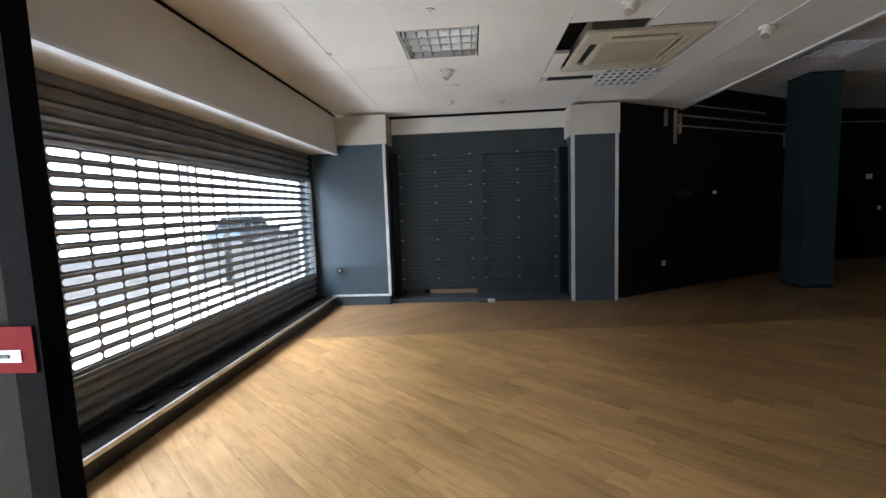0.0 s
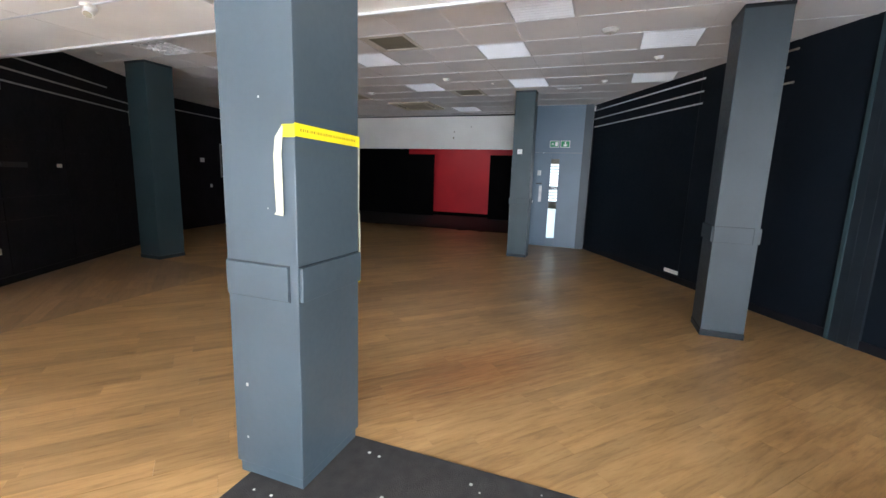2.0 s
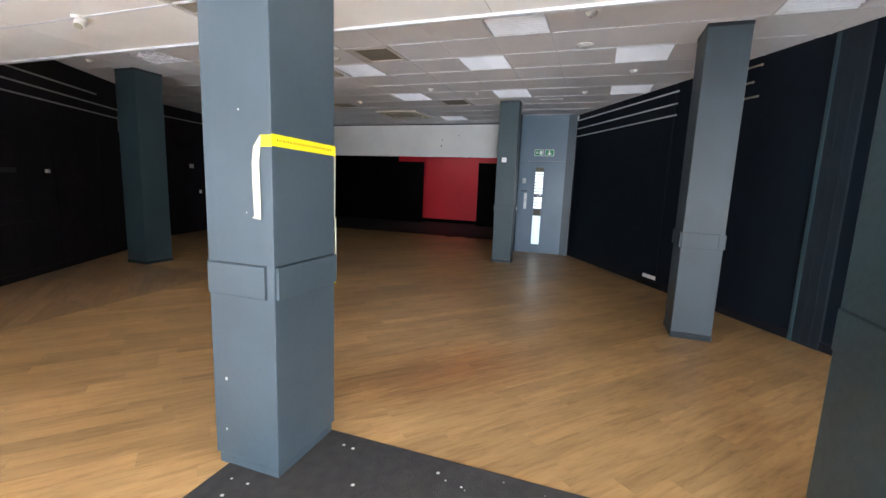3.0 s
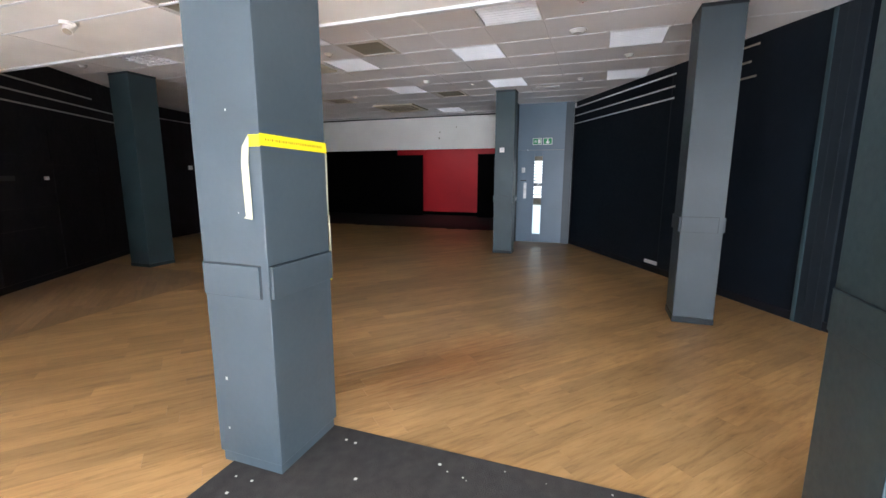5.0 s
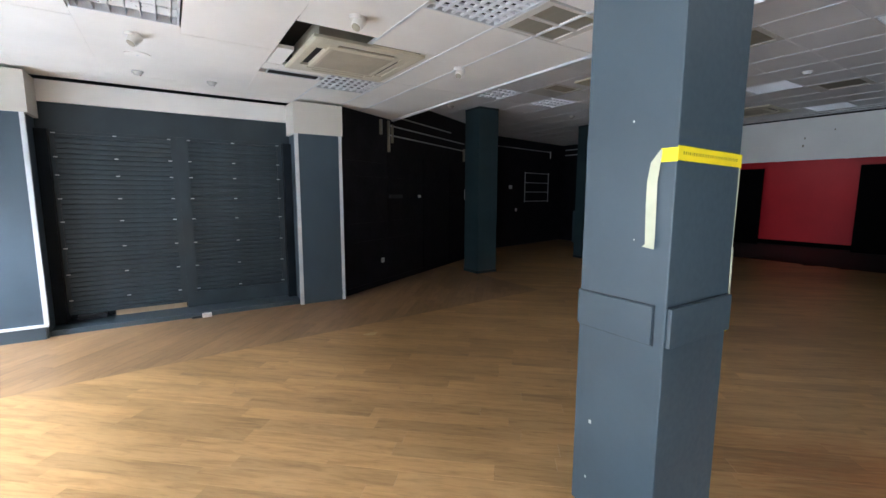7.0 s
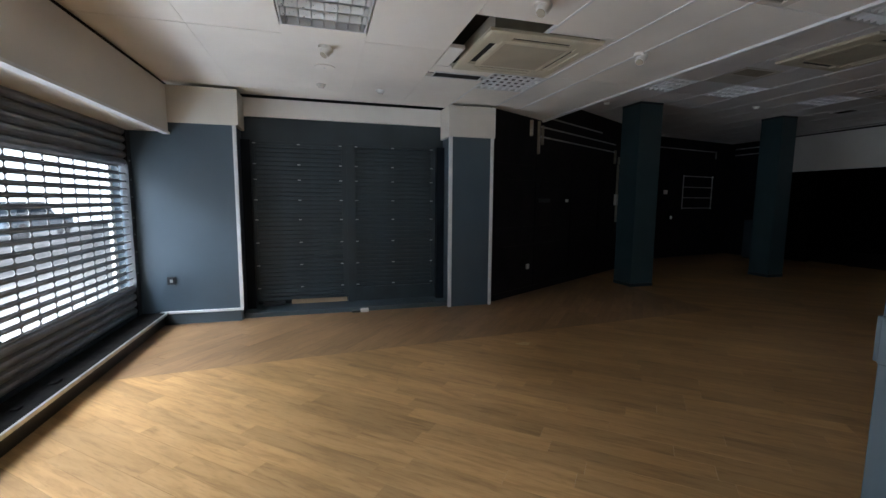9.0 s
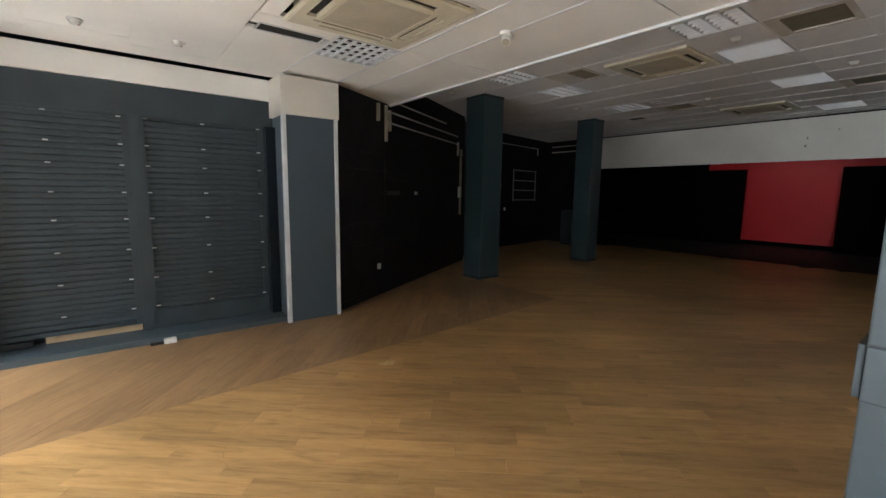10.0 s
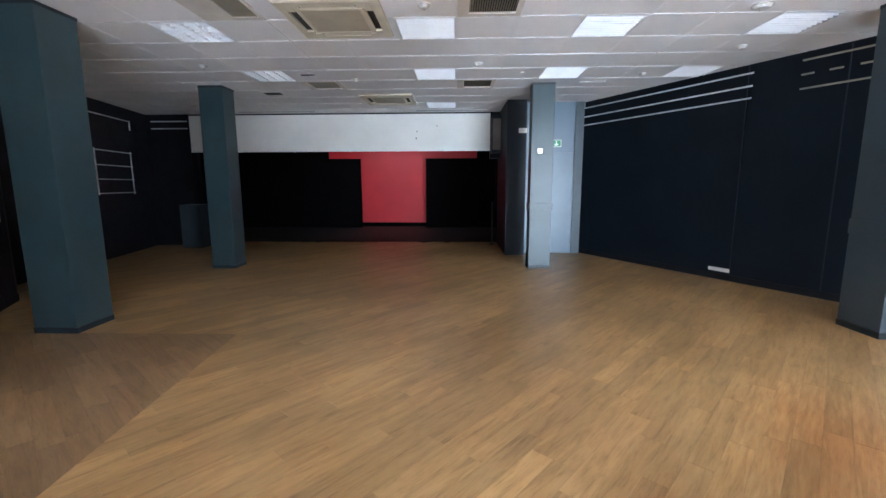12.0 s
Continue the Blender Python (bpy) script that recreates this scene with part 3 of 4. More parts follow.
def side_shutter(x0, x1, z0, clips, label):
    t = thing("side_shutter", label, "shutter", pose(0, 7.41, 0), group="side shutters")
    h = 0.054
    bm = lath_solid(0, x1 - x0, h, 0.0035)
    bmesh.ops.rotate(bm, verts=bm.verts, matrix=pose(0, 0, 0, 0, 0, -90).to_3x3())
    me = mesh_of("lath", bm, M_SHUT)
    k = 0
    while z0 + k * h < 2.09:
        ob = new("lath", me)
        ob.parent, ob.location = t, (x0, 0, z0 + k * h)
        k += 1
    part("head_rail", box(x0, x1, -0.02, 0.02, 2.095, 2.13), M_SURR, t)
    part("side_rail", box(x0 - 0.02, x0 + 0.035, -0.026, -0.009, z0, 2.095), M_SURR, t)
    part("side_rail", box(x1 - 0.06, x1, -0.026, -0.009, z0, 2.095), M_SURR, t)
    cm = mesh_of("clip", box(-0.018, 0.018, -0.022, -0.009, -0.005, 0.005, bevel=0.002), M_ALU)
    for x in clips:
        for z in CLIP_Z:
            ob = new("clip", cm)
            ob.parent, ob.location = t, (x, -0.018 if x in (clips[0], clips[-1]) else -0.008, z)
    return t


s1 = side_shutter(0.19, 1.325, 0.165, (0.225, 0.74, 1.25), "dark slate roller shutter, closed but stopped short of the threshold")
part("bottom_bar", box(0.19, 1.325, -0.018, 0.012, 0.125, 0.163), M_SHUT, s1)
s2 = side_shutter(1.405, 2.52, 0.25, (1.45, 1.93, 2.46), "dark slate roller shutter, closed over a plain bottom plate")
part("bottom_plate", box(1.405, 2.52, -0.02, 0.012, 0.06, 0.248), M_SHUT, s2)
t = thing("cardboard_strip", "strip of brown cardboard behind the gap under the shutter", "packaging", pose(0.95, 7.43, 0.056))
part("sheet", box(-0.35, 0.36, 0, 0.03, 0, 0.085), M_CARD, t)
t = thing("black_bracket", "black plastic bracket lying on the threshold", "hardware", pose(0.42, 7.43, 0.056))
part("body", box(-0.16, 0.1, -0.04, 0.02, 0, 0.05, bevel=0.008), M_BLACKP, t)
t = thing("door_stop", "small white door stop lying on the floor by the threshold", "hardware", pose(1.50, 7.02, 0))
part("block", box(-0.05, 0.05, -0.03, 0.03, 0, 0.045, bevel=0.008), M_PLASTIC, t)
part("foot", box(-0.16, -0.052, -0.02, 0.02, 0, 0.025, bevel=0.006), M_BLACKP, t)

# ---- entrance screen beside the camera's start ----
es = tagged(new("door_2"), label="dark framed entrance screen with a grey lower panel", kind="structure")
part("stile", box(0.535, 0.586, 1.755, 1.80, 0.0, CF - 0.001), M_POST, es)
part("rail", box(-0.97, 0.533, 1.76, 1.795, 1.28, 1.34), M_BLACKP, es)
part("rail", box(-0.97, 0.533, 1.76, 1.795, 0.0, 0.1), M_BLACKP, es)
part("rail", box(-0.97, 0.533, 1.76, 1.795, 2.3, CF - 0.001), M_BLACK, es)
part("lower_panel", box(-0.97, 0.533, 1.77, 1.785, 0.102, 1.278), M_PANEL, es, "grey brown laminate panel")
# Upper pane made dark and opaque so it mirrors no entrance light.
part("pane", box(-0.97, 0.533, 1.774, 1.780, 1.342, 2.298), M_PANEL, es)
t = thing("fire_sign", "red and white fire notice on the entrance screen", "sign", pose(0.485, 1.752, 1.090))
part("plate", box(-0.10, 0.092, -0.001, 0.002, 0.004, 0.080), M_REDS, t)
part("white_field", box(-0.085, 0.070, -0.0025, -0.0012, 0.022, 0.042), M_SIGNW, t)
part("writing", box(-0.06, 0.05, -0.004, -0.0027, 0.029, 0.035), M_INK, t)

# ---- matting and crumbs ----
t = thing("entrance_mat", "dark brown entrance matting laid between the two grey columns", "mat", pose(0, 0, 0))
part("carpet", box(0.6, 3.19, -1.98, 2.475, -0.006, 0.005), M_MAT, t)
rng = random.Random(4)
bm = bmesh.new()
for k in range(46):
    x, y, s = rng.uniform(2.3, 3.15), rng.uniform(0.2, 2.4), rng.uniform(0.002, 0.007)
    if 2.70 < x < 3.18 and 2.12 < y < 2.5:
        continue
    bm_box(bm, x - s, x + s, y - s * 1.5, y + s * 0.8, 0.0052, 0.0052 + s * 0.5, m=None)
tagged(part("paint_flakes", bm, M_RUBBLE), label="small pale flakes of paint scattered on the dark matting", category="debris", kind="stuff")

bm = bmesh.new()
for a0, a1, r, cx, cy in ((100, 215, 0.42, 1.95, 4.75), (-60, 30, 0.43, 1.95, 4.75), (40, 75, 0.9, 1.3, 3.6)):
    prev = None
    for k in range(15):
        a = radians(a0 + (a1 - a0) * k / 14)
        v = [bm.verts.new((cx + rr0 * math.cos(a), cy + rr0 * math.sin(a) * 0.9, 0.0012)) for rr0 in (r - 0.0016, r + 0.0016)]
        if prev and k % 4 != 2:
            bm.faces.new((prev[0], prev[1], v[1], v[0]))
        prev = v
tagged(part("scuff_marks", bm, M_WAL), label="thin curved dark scuff marks on the oak floor", category="stain", kind="stuff")

bm = bmesh.new()
vs = [bm.verts.new((2.915 + (0.075 + 0.02 * math.sin(3 * a)) * math.cos(a), 5.388 + (0.045 + 0.012 * math.cos(5 * a)) * math.sin(a), 0.0012)) for a in [k * math.tau / 18 for k in range(18)]]
bm.faces.new(vs)
tagged(part("pale_smear", bm, M_SMEAR), label="small pale dried smear on the oak boards", category="stain")

# ---- yellow tape round the near column ----
t = thing("warning_tape", "yellow warning tape with black print, tied round the grey column", "tape", pose(2.96, 2.35, 1.614))
W, D = 0.235, 0.195
part("band", box(-W - 0.002, W + 0.004, -D - 0.0045, -D - 0.0012, -0.027, 0.024, m=pose(0, 0, 0.004, 0, 1.2, 0)), M_YELLOW, t)
part("band", box(-W - 0.0045, -W - 0.0012, -D - 0.004, -D + 0.058, -0.022, 0.027), M_YELLOW, t)
part("band", box(W + 0.0012, W + 0.0045, -D - 0.004, D, -0.030, 0.020), M_YELLOW, t)
bm = bmesh.new()
rr = random.Random(9)
x = -W + 0.03
while x < W - 0.03:
    w = rr.uniform(0.006, 0.014)
    bm_box(bm, x, x + w * 0.6, -D - 0.0056, -D - 0.0047, -0.006, 0.005, m=pose(0, 0, 0.004, 0, 1.2, 0))
    x += w + 0.005
part("print", bm, M_PRINT, t, "faded dark print")
bm = bmesh.new()
pts = [(0.0055, 0.056, 0.022), (0.0065, 0.074, -0.022), (0.008, 0.082, -0.09), (0.009, 0.080, -0.18), (0.012, 0.074, -0.325), (0.013, 0.080, -0.335)]
prev = None
for i, (x, y, z) in enumerate(pts):
    hw = 0.004 if i == 0 else (0.019, 0.020, 0.021, 0.019, 0.024)[i - 1]
    v = [bm.verts.new((-W - x, -D + y - hw, z - (0.006 if i == 5 else 0))), bm.verts.new((-W - x, -D + y + hw, z)), bm.verts.new((-W - x + 0.0025, -D + y + hw * 0.9, z)), bm.verts.new((-W - x + 0.0025, -D + y - hw * 0.9, z))]
    if prev:
        for a in range(4):
            c = (a + 1) % 4
            bm.faces.new((prev[a], prev[c], v[c], v[a]))
    prev = v
part("hanging_end", bm, M_TAPEB, t, "pale back of the hanging tape end")
bm = box(-0.007, 0.007, -0.0015, 0.0015, -0.33, 0.0, m=pose(W + 0.012, -D + 0.006, -0.03, 0, 1.0, 0))
part("hanging_string", bm, M_TAPEB, t, "pale narrow strip of torn tape")
bm = box(-0.005, 0.005, -0.0015, 0.0015, -0.34, 0.0, m=pose(W + 0.0175, -D + 0.006, -0.361, 0, -1.4, 0))
part("hanging_string", bm, M_TAPEB, t, "pale narrow strip of torn tape")
bm = box(W + 0.010, W + 0.017, -D + 0.001, -D + 0.007, -0.725, -0.705)
part("torn_end", bm, M_YELLOW, t, "yellowish torn tape end")


# ---- ceiling fittings ----
def wedge(bm, half, low, high, z0, z1, axis):
    """A bar along an axis, narrow at its lower edge and wide at its top."""
    rows = []
    for end in (-half, half):
        prof = [(-low, z0), (low, z0), (high, z1), (-high, z1)]
        rows.append([bm.verts.new((end, a, z) if axis == "X" else (a, end, z)) for a, z in prof])
    for i in range(4):
        j = (i + 1) % 4
        bm.faces.new((rows[0][i], rows[0][j], rows[1][j], rows[1][i]))
    bm.faces.new(rows[0]), bm.faces.new(rows[1][::-1])
    return bm


def louvre_light(label, z, blade=M_DIFF, tray=M_WHITE, tubes=True):
    t = thing("louvre_light", label, "light", group="recessed ceiling lights")
    s = 0.295
    bm = bmesh.new()
    for a in (-1, 1):
        bm_box(bm, a * s - 0.006, a * s + 0.006, -s - 0.006, s + 0.006, -0.004, 0.06)
        bm_box(bm, -s + 0.007, s - 0.007, a * s - 0.006, a * s + 0.006, -0.004, 0.06)
    part("frame", bm, M_TRIM, t)
    part("tray", box(-s, s, -s, s, 0.062, 0.075), tray, t)
    for y in (-0.147, 0.0, 0.147) if tubes else ():
        part("divider", wedge(bmesh.new(), s - 0.007, 0.005, 0.020, 0.0, 0.045, "X"), blade, t).location = (0, y, 0)
    bl = mesh_of("blade", wedge(bmesh.new(), s - 0.007, 0.003, 0.006, 0.0, 0.034, "Y"), blade)
    nb = 7 if tubes else 9
    for k in range(nb):
        ob = new("blade", bl)
        ob.parent, ob.location = t, (-0.51 / 2 + 0.51 / (nb - 1) * k, 0, 0.001)
    for y in (-0.22, -0.073, 0.073, 0.22) if tubes else ():
        part("tube", bm_cyl(bmesh.new(), (0, y, 0.048), 0.012, 0.012, 0.56, 10, "X"), M_PLASTIC, t)
    return t


first = louvre_light("square recessed white louvre light with four tubes, switched off", 0, tray=M_TRUNK)
second = louvre_light("square recessed light panel with close white blades, switched off", 0, tray=M_TILE, tubes=False)
for proto, cells in ((first, louvres), (second, panels)):
    for k, (i, j) in enumerate(cells):
        x, y = cell(i, j)
        m = pose(x + P / 2, y + P / 2, CR)
        if k == 0:
            proto.matrix_world = m
        else:
            copy_thing(proto, m)
lamp1 = louvre_light("square recessed mirror louvre light near the shop window, switched off", 0, M_MIRROR, M_DIFF)
lamp1.matrix_world = pose(1.05, 4.735, CF)


def egg_crate(x0, x1, y0, y1, z, n, m, label):
    t = thing("egg_crate_grille", label, "ceiling grille", pose(x0, y0, z))
    w, d = x1 - x0, y1 - y0
    bm = bmesh.new()
    for a, b, c, e in ((0, w, 0, 0.012), (0, w, d - 0.012, d), (0, 0.012, 0.013, d - 0.013), (w - 0.012, w, 0.013, d - 0.013)):
        bm_box(bm, a, b, c, e, -0.005, 0.045)
    part("frame", bm, M_TRIM, t)
    bm = bmesh.new()
    for k in range(1, n):
        bm_box(bm, w * k / n - 0.012, w * k / n + 0.012, 0.013, d - 0.013, 0.0, 0.014)
    for k in range(1, m):
        bm_box(bm, 0.013, w - 0.013, d * k / m - 0.012, d * k / m + 0.012, 0.0005, 0.0135)
    part("lattice", bm, M_DIFF, t)
    part("dark_tray", box(0.013, w - 0.013, 0.013, d - 0.013, 0.034, 0.044), M_VOID, t)
    return t


egg_crate(2.66, 3.24, 5.69, 6.26, CF, 7, 5, "white egg crate grille beside the ceiling cassette")
egg_crate(2.66, 3.24, 3.31, 3.82, CF, 8, 7, "white egg crate grille in the lower ceiling")


fin_mesh = mesh_of("fin", box(-0.234, 0.234, -0.001, 0.001, -0.012, 0.012), M_ACD)


def fin_grille(x0, x1, y0, y1, z, openings, label):
    t = thing("air_grille", label, "air grille", pose(x0, y0, z))
    w, d = x1 - x0, y1 - y0
    bm = bmesh.new()
    ox0, ox1 = 0.075, w - 0.075
    ys = [0.04] + [c for o in openings for c in o] + [d - 0.0]
    bm_box(bm, 0.01, ox0, 0.01, d - 0.01, -0.004, 0.016)
    bm_box(bm, ox1, w - 0.01, 0.01, d - 0.01, -0.004, 0.016)
    y = 0.01
    for a, b in openings:
        bm_box(bm, ox0, ox1, y, a, -0.004, 0.016)
        y = b
    bm_box(bm, ox0, ox1, y, d - 0.01, -0.004, 0.016)
    part("plate", bm, M_VENT, t)
    for a, b in openings:
        k = a + 0.012
        while k < b - 0.005:
            ob = new("fin", fin_mesh)
            ob.parent, ob.matrix_basis = t, pose((ox0 + ox1) / 2, k, 0.012, 35, 0, 0)
            k += 0.022
    part("duct", box(0.02, w - 0.02, 0.02, d - 0.02, 0.10, 0.11), M_VOID, t)
    return t


for i, j in vents:
    x, y = cell(i, j)
    if (i, j) == (1, 9):
        fin_grille(x, x + P, y, y + P, CR, [(0.05, 0.30)], "white ceiling air grille with a finned opening in one half")
    else:
        fin_grille(x, x + P, y, y + P, CR, [(0.06, 0.50)], "white ceiling air grille with one finned opening")
fin_grille(3.26, 3.87, 3.31, 3.82, CF, [(0.04, 0.24), (0.27, 0.47)], "ceiling air grille with dark fins in the lower ceiling")


def slot(x0, x1, y0, y1, z, label):
    t = thing("slot_diffuser", label, "air grille", pose((x0 + x1) / 2, (y0 + y1) / 2, z))
    w, d = (x1 - x0) / 2, (y1 - y0) / 2
    part("slot", box(-w, w, -d, d, -0.003, 0.004), M_VOID, t)
    bm = bmesh.new()
    for s in (-1, 1):
        bm_box(bm, -w - 0.012, w + 0.012, s * (d + 0.006) - 0.006, s * (d + 0.006) + 0.006, -0.008, 0.002)
        bm_box(bm, s * (w + 0.006) - 0.006, s * (w + 0.006) + 0.006, -d, d, -0.008, 0.002)
    part("lip", bm, M_TRIM, t)


slot(2.10, 2.58, 5.80, 5.94, CF, "dark slot diffuser with a white lip in the lower ceiling")
slot(11.70, 11.78, 3.2, 4.75, CR, "long dark slot diffuser by the white bulkhead")
slot(11.70, 11.78, 7.0, 8.7, CR, "long dark slot diffuser by the white bulkhead")
slot(9.20, 9.26, 1.52, 1.90, CR, "short dark slot diffuser near the exit door")
slot(9.75, 9.98, 6.95, 7.25, CR, "small dark square opening in the rear ceiling")
slot(8.55, 8.66, 5.95, 6.15, CR, "small dark square opening in the rear ceiling")


def ring(o, i, z0, z1):
    """A square frame, o and i its outer and inner half widths, slightly dished."""
    bm = bmesh.new()
    q = [(-1, -1), (1, -1), (1, 1), (-1, 1)]
    rows = [[bm.verts.new((a * r, b * r, z)) for a, b in q] for r, z in ((o, z1), (o, z0 + 0.008), (o - 0.02, z0), (i, z0), (i, z1))]
    for a, c in zip(rows, rows[1:] + rows[:1]):
        for k in range(4):
            bm.faces.new((a[k], a[(k + 1) % 4], c[(k + 1) % 4], c[k]))
    return bm


def cassette(label, m, vanes=(1, 3)):
    t = thing("ceiling_cassette", label, "air conditioner", m)
    s = 0.475
    part("surround", ring(s, 0.394, -0.030, 0.0), M_AC, t)
    part("inner_frame", ring(0.322, 0.272, -0.030, -0.004), M_AC, t)
    for r in range(4):
        q = pose(0, 0, 0, 0, 0, 90 * r)
        part("corner_plate", box(-0.393, -0.255, 0.323, 0.393, -0.0298, -0.002, m=q), M_AC, t)
        part("outlet_end", box(0.255, 0.322, 0.323, 0.393, -0.0298, -0.002, m=q), M_AC, t)
        if r in vanes:
            part("vane", box(-0.25, 0.25, 0.336, 0.378, -0.027, -0.021, m=q), M_AC, t)
        part("outlet", box(-0.253, 0.253, 0.324, 0.392, -0.010, -0.002, m=q), M_VOID, t, "dark air outlet")
    part("grille", box(-0.270, 0.270, -0.270, 0.270, -0.0275, -0.012), M_ACG, t, "aged beige intake grille")
    bm = bmesh.new()
    for k in range(20):
        bm_box(bm, -0.25, 0.25, -0.245 + k * 0.0255, -0.242 + k * 0.0255, -0.0290, -0.0277)
    part("grille_ribs", bm, M_ACG, t)
    part("casing", box(-0.42, 0.42, -0.42, 0.42, 0.002, 0.14), M_ACD, t)
    return t


cassette("cream ceiling cassette air conditioner, slightly lowered from the ceiling", pose(2.67, 5.11, CF - 0.004), (0, 3))
cassette("yellowed ceiling cassette air conditioner in the rear ceiling", pose(6.50, 5.01, CR - 0.002))
cassette("yellowed ceiling cassette air conditioner near the bulkhead", pose(10.45, 5.13, CR - 0.002))
# tile margins round the cassettes
bm = bmesh.new()
for cx, cy, i in ((6.50, 5.01, 1), (10.45, 5.13, 8)):
    x0, y0 = cell(i, 7)
    x1, y1 = x0 + 2 * P, y0 + 2 * P
    bm_box(bm, x0 + 0.01, x1 - 0.01, y0 + 0.01, cy - 0.45, CR + 0.001, CR + 0.03)
    bm_box(bm, x0 + 0.01, x1 - 0.01, cy + 0.45, y1 - 0.01, CR + 0.001, CR + 0.03)
    bm_box(bm, x0 + 0.01, cx - 0.45, cy - 0.449, cy + 0.449, CR + 0.001, CR + 0.03)
    bm_box(bm, cx + 0.45, x1 - 0.01, cy - 0.449, cy + 0.449, CR + 0.001, CR + 0.03)
structure("ceiling_rear_margins", bm, M_TILE, "cut ceiling tiles round the cassettes")
bm = bmesh.new()
bm_box(bm, 2.04, 3.24, 5.592, 5.617, CF + 0.002, CF + 0.03)
bm_box(bm, 2.66, 3.24, 5.618, 5.678, CF, CF + 0.03)
bm_box(bm, 2.04, 2.17, 5.13, 5.59, CF, CF + 0.03)
bm_box(bm, 2.67, 3.24, 4.605, 4.632, CF + 0.002, CF + 0.03)
bm_box(bm, 3.152, 3.24, 4.634, 5.59, CF + 0.002, CF + 0.03)
structure("ceiling_front_margins", bm, M_TILEF, "cut ceiling planks round the cassette")


def spot(x, y, z, label, swing=35):
    t = thing("spotlight", label, "light", pose(x, y, z), group="ceiling spotlights")
    part("rose", bm_cyl(bmesh.new(), (0, 0, -0.012), 0.045, 0.045, 0.024, 24), M_PLASTIC, t)
    q = pose(0.015, 0.0, -0.045, 0, swing, 25)
    bm = bmesh.new()
    bm_cyl(bm, (0, 0, 0), 0.036, 0.046, 0.075, 24)
    bmesh.ops.transform(bm, matrix=q, verts=bm.verts)
    part("head", bm, M_PLASTIC, t)
    bm = bmesh.new()
    bm_cyl(bm, (0, 0, -0.040), 0.030, 0.030, 0.006, 20)
    bmesh.ops.transform(bm, matrix=q, verts=bm.verts)
    part("lens", bm, M_ACD, t, "dull lamp lens")
    return t


spot(1.05, 5.40, CF, "white ceiling spotlight near the recessed light")
spot(2.35, 4.19, CF, "white ceiling spotlight beside the cassette")
spot(3.60, 4.79, CF, "white ceiling spotlight near the ceiling step")
spot(2.36, 2.2, CF, "white ceiling spotlight above the entrance")


def dome(x, y, z, label, r=0.05):
    t = thing("smoke_detector", label, "smoke detector", pose(x, y, z))
    part("base", bm_cyl(bmesh.new(), (0, 0, -0.006), r, r, 0.012, 24), M_DETECTOR, t)
    part("body", bm_cyl(bmesh.new(), (0, 0, -0.023), r * 0.62, r * 0.85, 0.022, 24), M_DETECTOR, t)
    part("led", bm_cyl(bmesh.new(), (r * 0.4, 0, -0.036), 0.005, 0.005, 0.006, 8), M_REDS, t)
    return t


for x, y in ((1.03, 6.62), (1.68, 6.68)):
    dome(x, y, CF, "small white smoke detector in the lower ceiling", 0.05)
for x, y in ((6.34, 1.08), (7.52, 0.50), (8.73, 1.14), (8.10, 3.56), (5.52, 7.80), (8.07, 7.29), (8.92, 5.41), (6.21, 4.15), (5.46, 1.0), (10.9, 9.2)):
    dome(x, y, CR, "small white smoke detector in the rear ceiling", 0.055 if x != 6.34 else 0.09)
for x, y, z in ((1.06, 5.98, CF), (1.03, 4.12, CF), (0.10, 4.8, CF), (8.6, 2.9, CR)):
    t = thing("ceiling_cover_plate", "flat round off-white cover plate on the ceiling", "cover plate", pose(x, y, z))
    r = 0.095 if y == 5.98 else 0.03
    part("disc", bm_cyl(bmesh.new(), (0, 0, -0.004), r, r * 1.02, 0.008, 28), M_TILEF, t)
    part("screw", bm_cyl(bmesh.new(), (0, 0, -0.0095), 0.008, 0.008, 0.003, 10), M_ALU, t)

# ---- exit door ----
d1 = tagged(new("door_1"), label="pale blue grey exit door with a tall narrow glass pane", kind="structure")
DX = 10.90
part("fanlight_panel", box(DX, DX + 0.05, 1.502, 2.498, 2.041, CR + 0.02), M_DOOR, d1)
for a, b in ((1.502, 1.957), (2.132, 2.498)):
    part("leaf", box(DX, DX + 0.045, a, b, 0.002, 2.035), M_DOOR, d1)
part("leaf", box(DX + 0.001, DX + 0.044, 1.959, 2.130, 0.002, 0.195), M_DOOR, d1)
part("leaf", box(DX + 0.001, DX + 0.044, 1.959, 2.130, 1.905, 2.035), M_DOOR, d1)
part("pane", box(DX + 0.018, DX + 0.024, 1.959, 2.130, 0.197, 1.903), M_GLASS, d1).visible_shadow = False
part("pane_rail", box(DX - 0.003, DX + 0.03, 1.959, 2.130, 0.985, 1.005), M_DOOR, d1)
part("frame_post", box(DX - 0.03, DX + 0.08, 1.335, 1.50, 0.0, CR + 0.02), M_GREY, d1)
part("push_plate", box(DX - 0.006, DX - 0.001, 2.29, 2.35, 0.98, 1.33), M_ALU, d1)
part("keypad", box(DX - 0.03, DX - 0.001, 2.33, 2.40, 1.55, 1.66, bevel=0.004), M_ALU, d1)
part("handle", bm_cyl(bmesh.new(), (DX - 0.045, 2.35, 1.38), 0.011, 0.011, 0.13, 12, "Y"), M_BLACKP, d1)
structure("wall_behind_door_frame", box(DX + 0.08, DX + 0.2, 0.9, 1.50, -0.1, 3.2), M_BLACK)
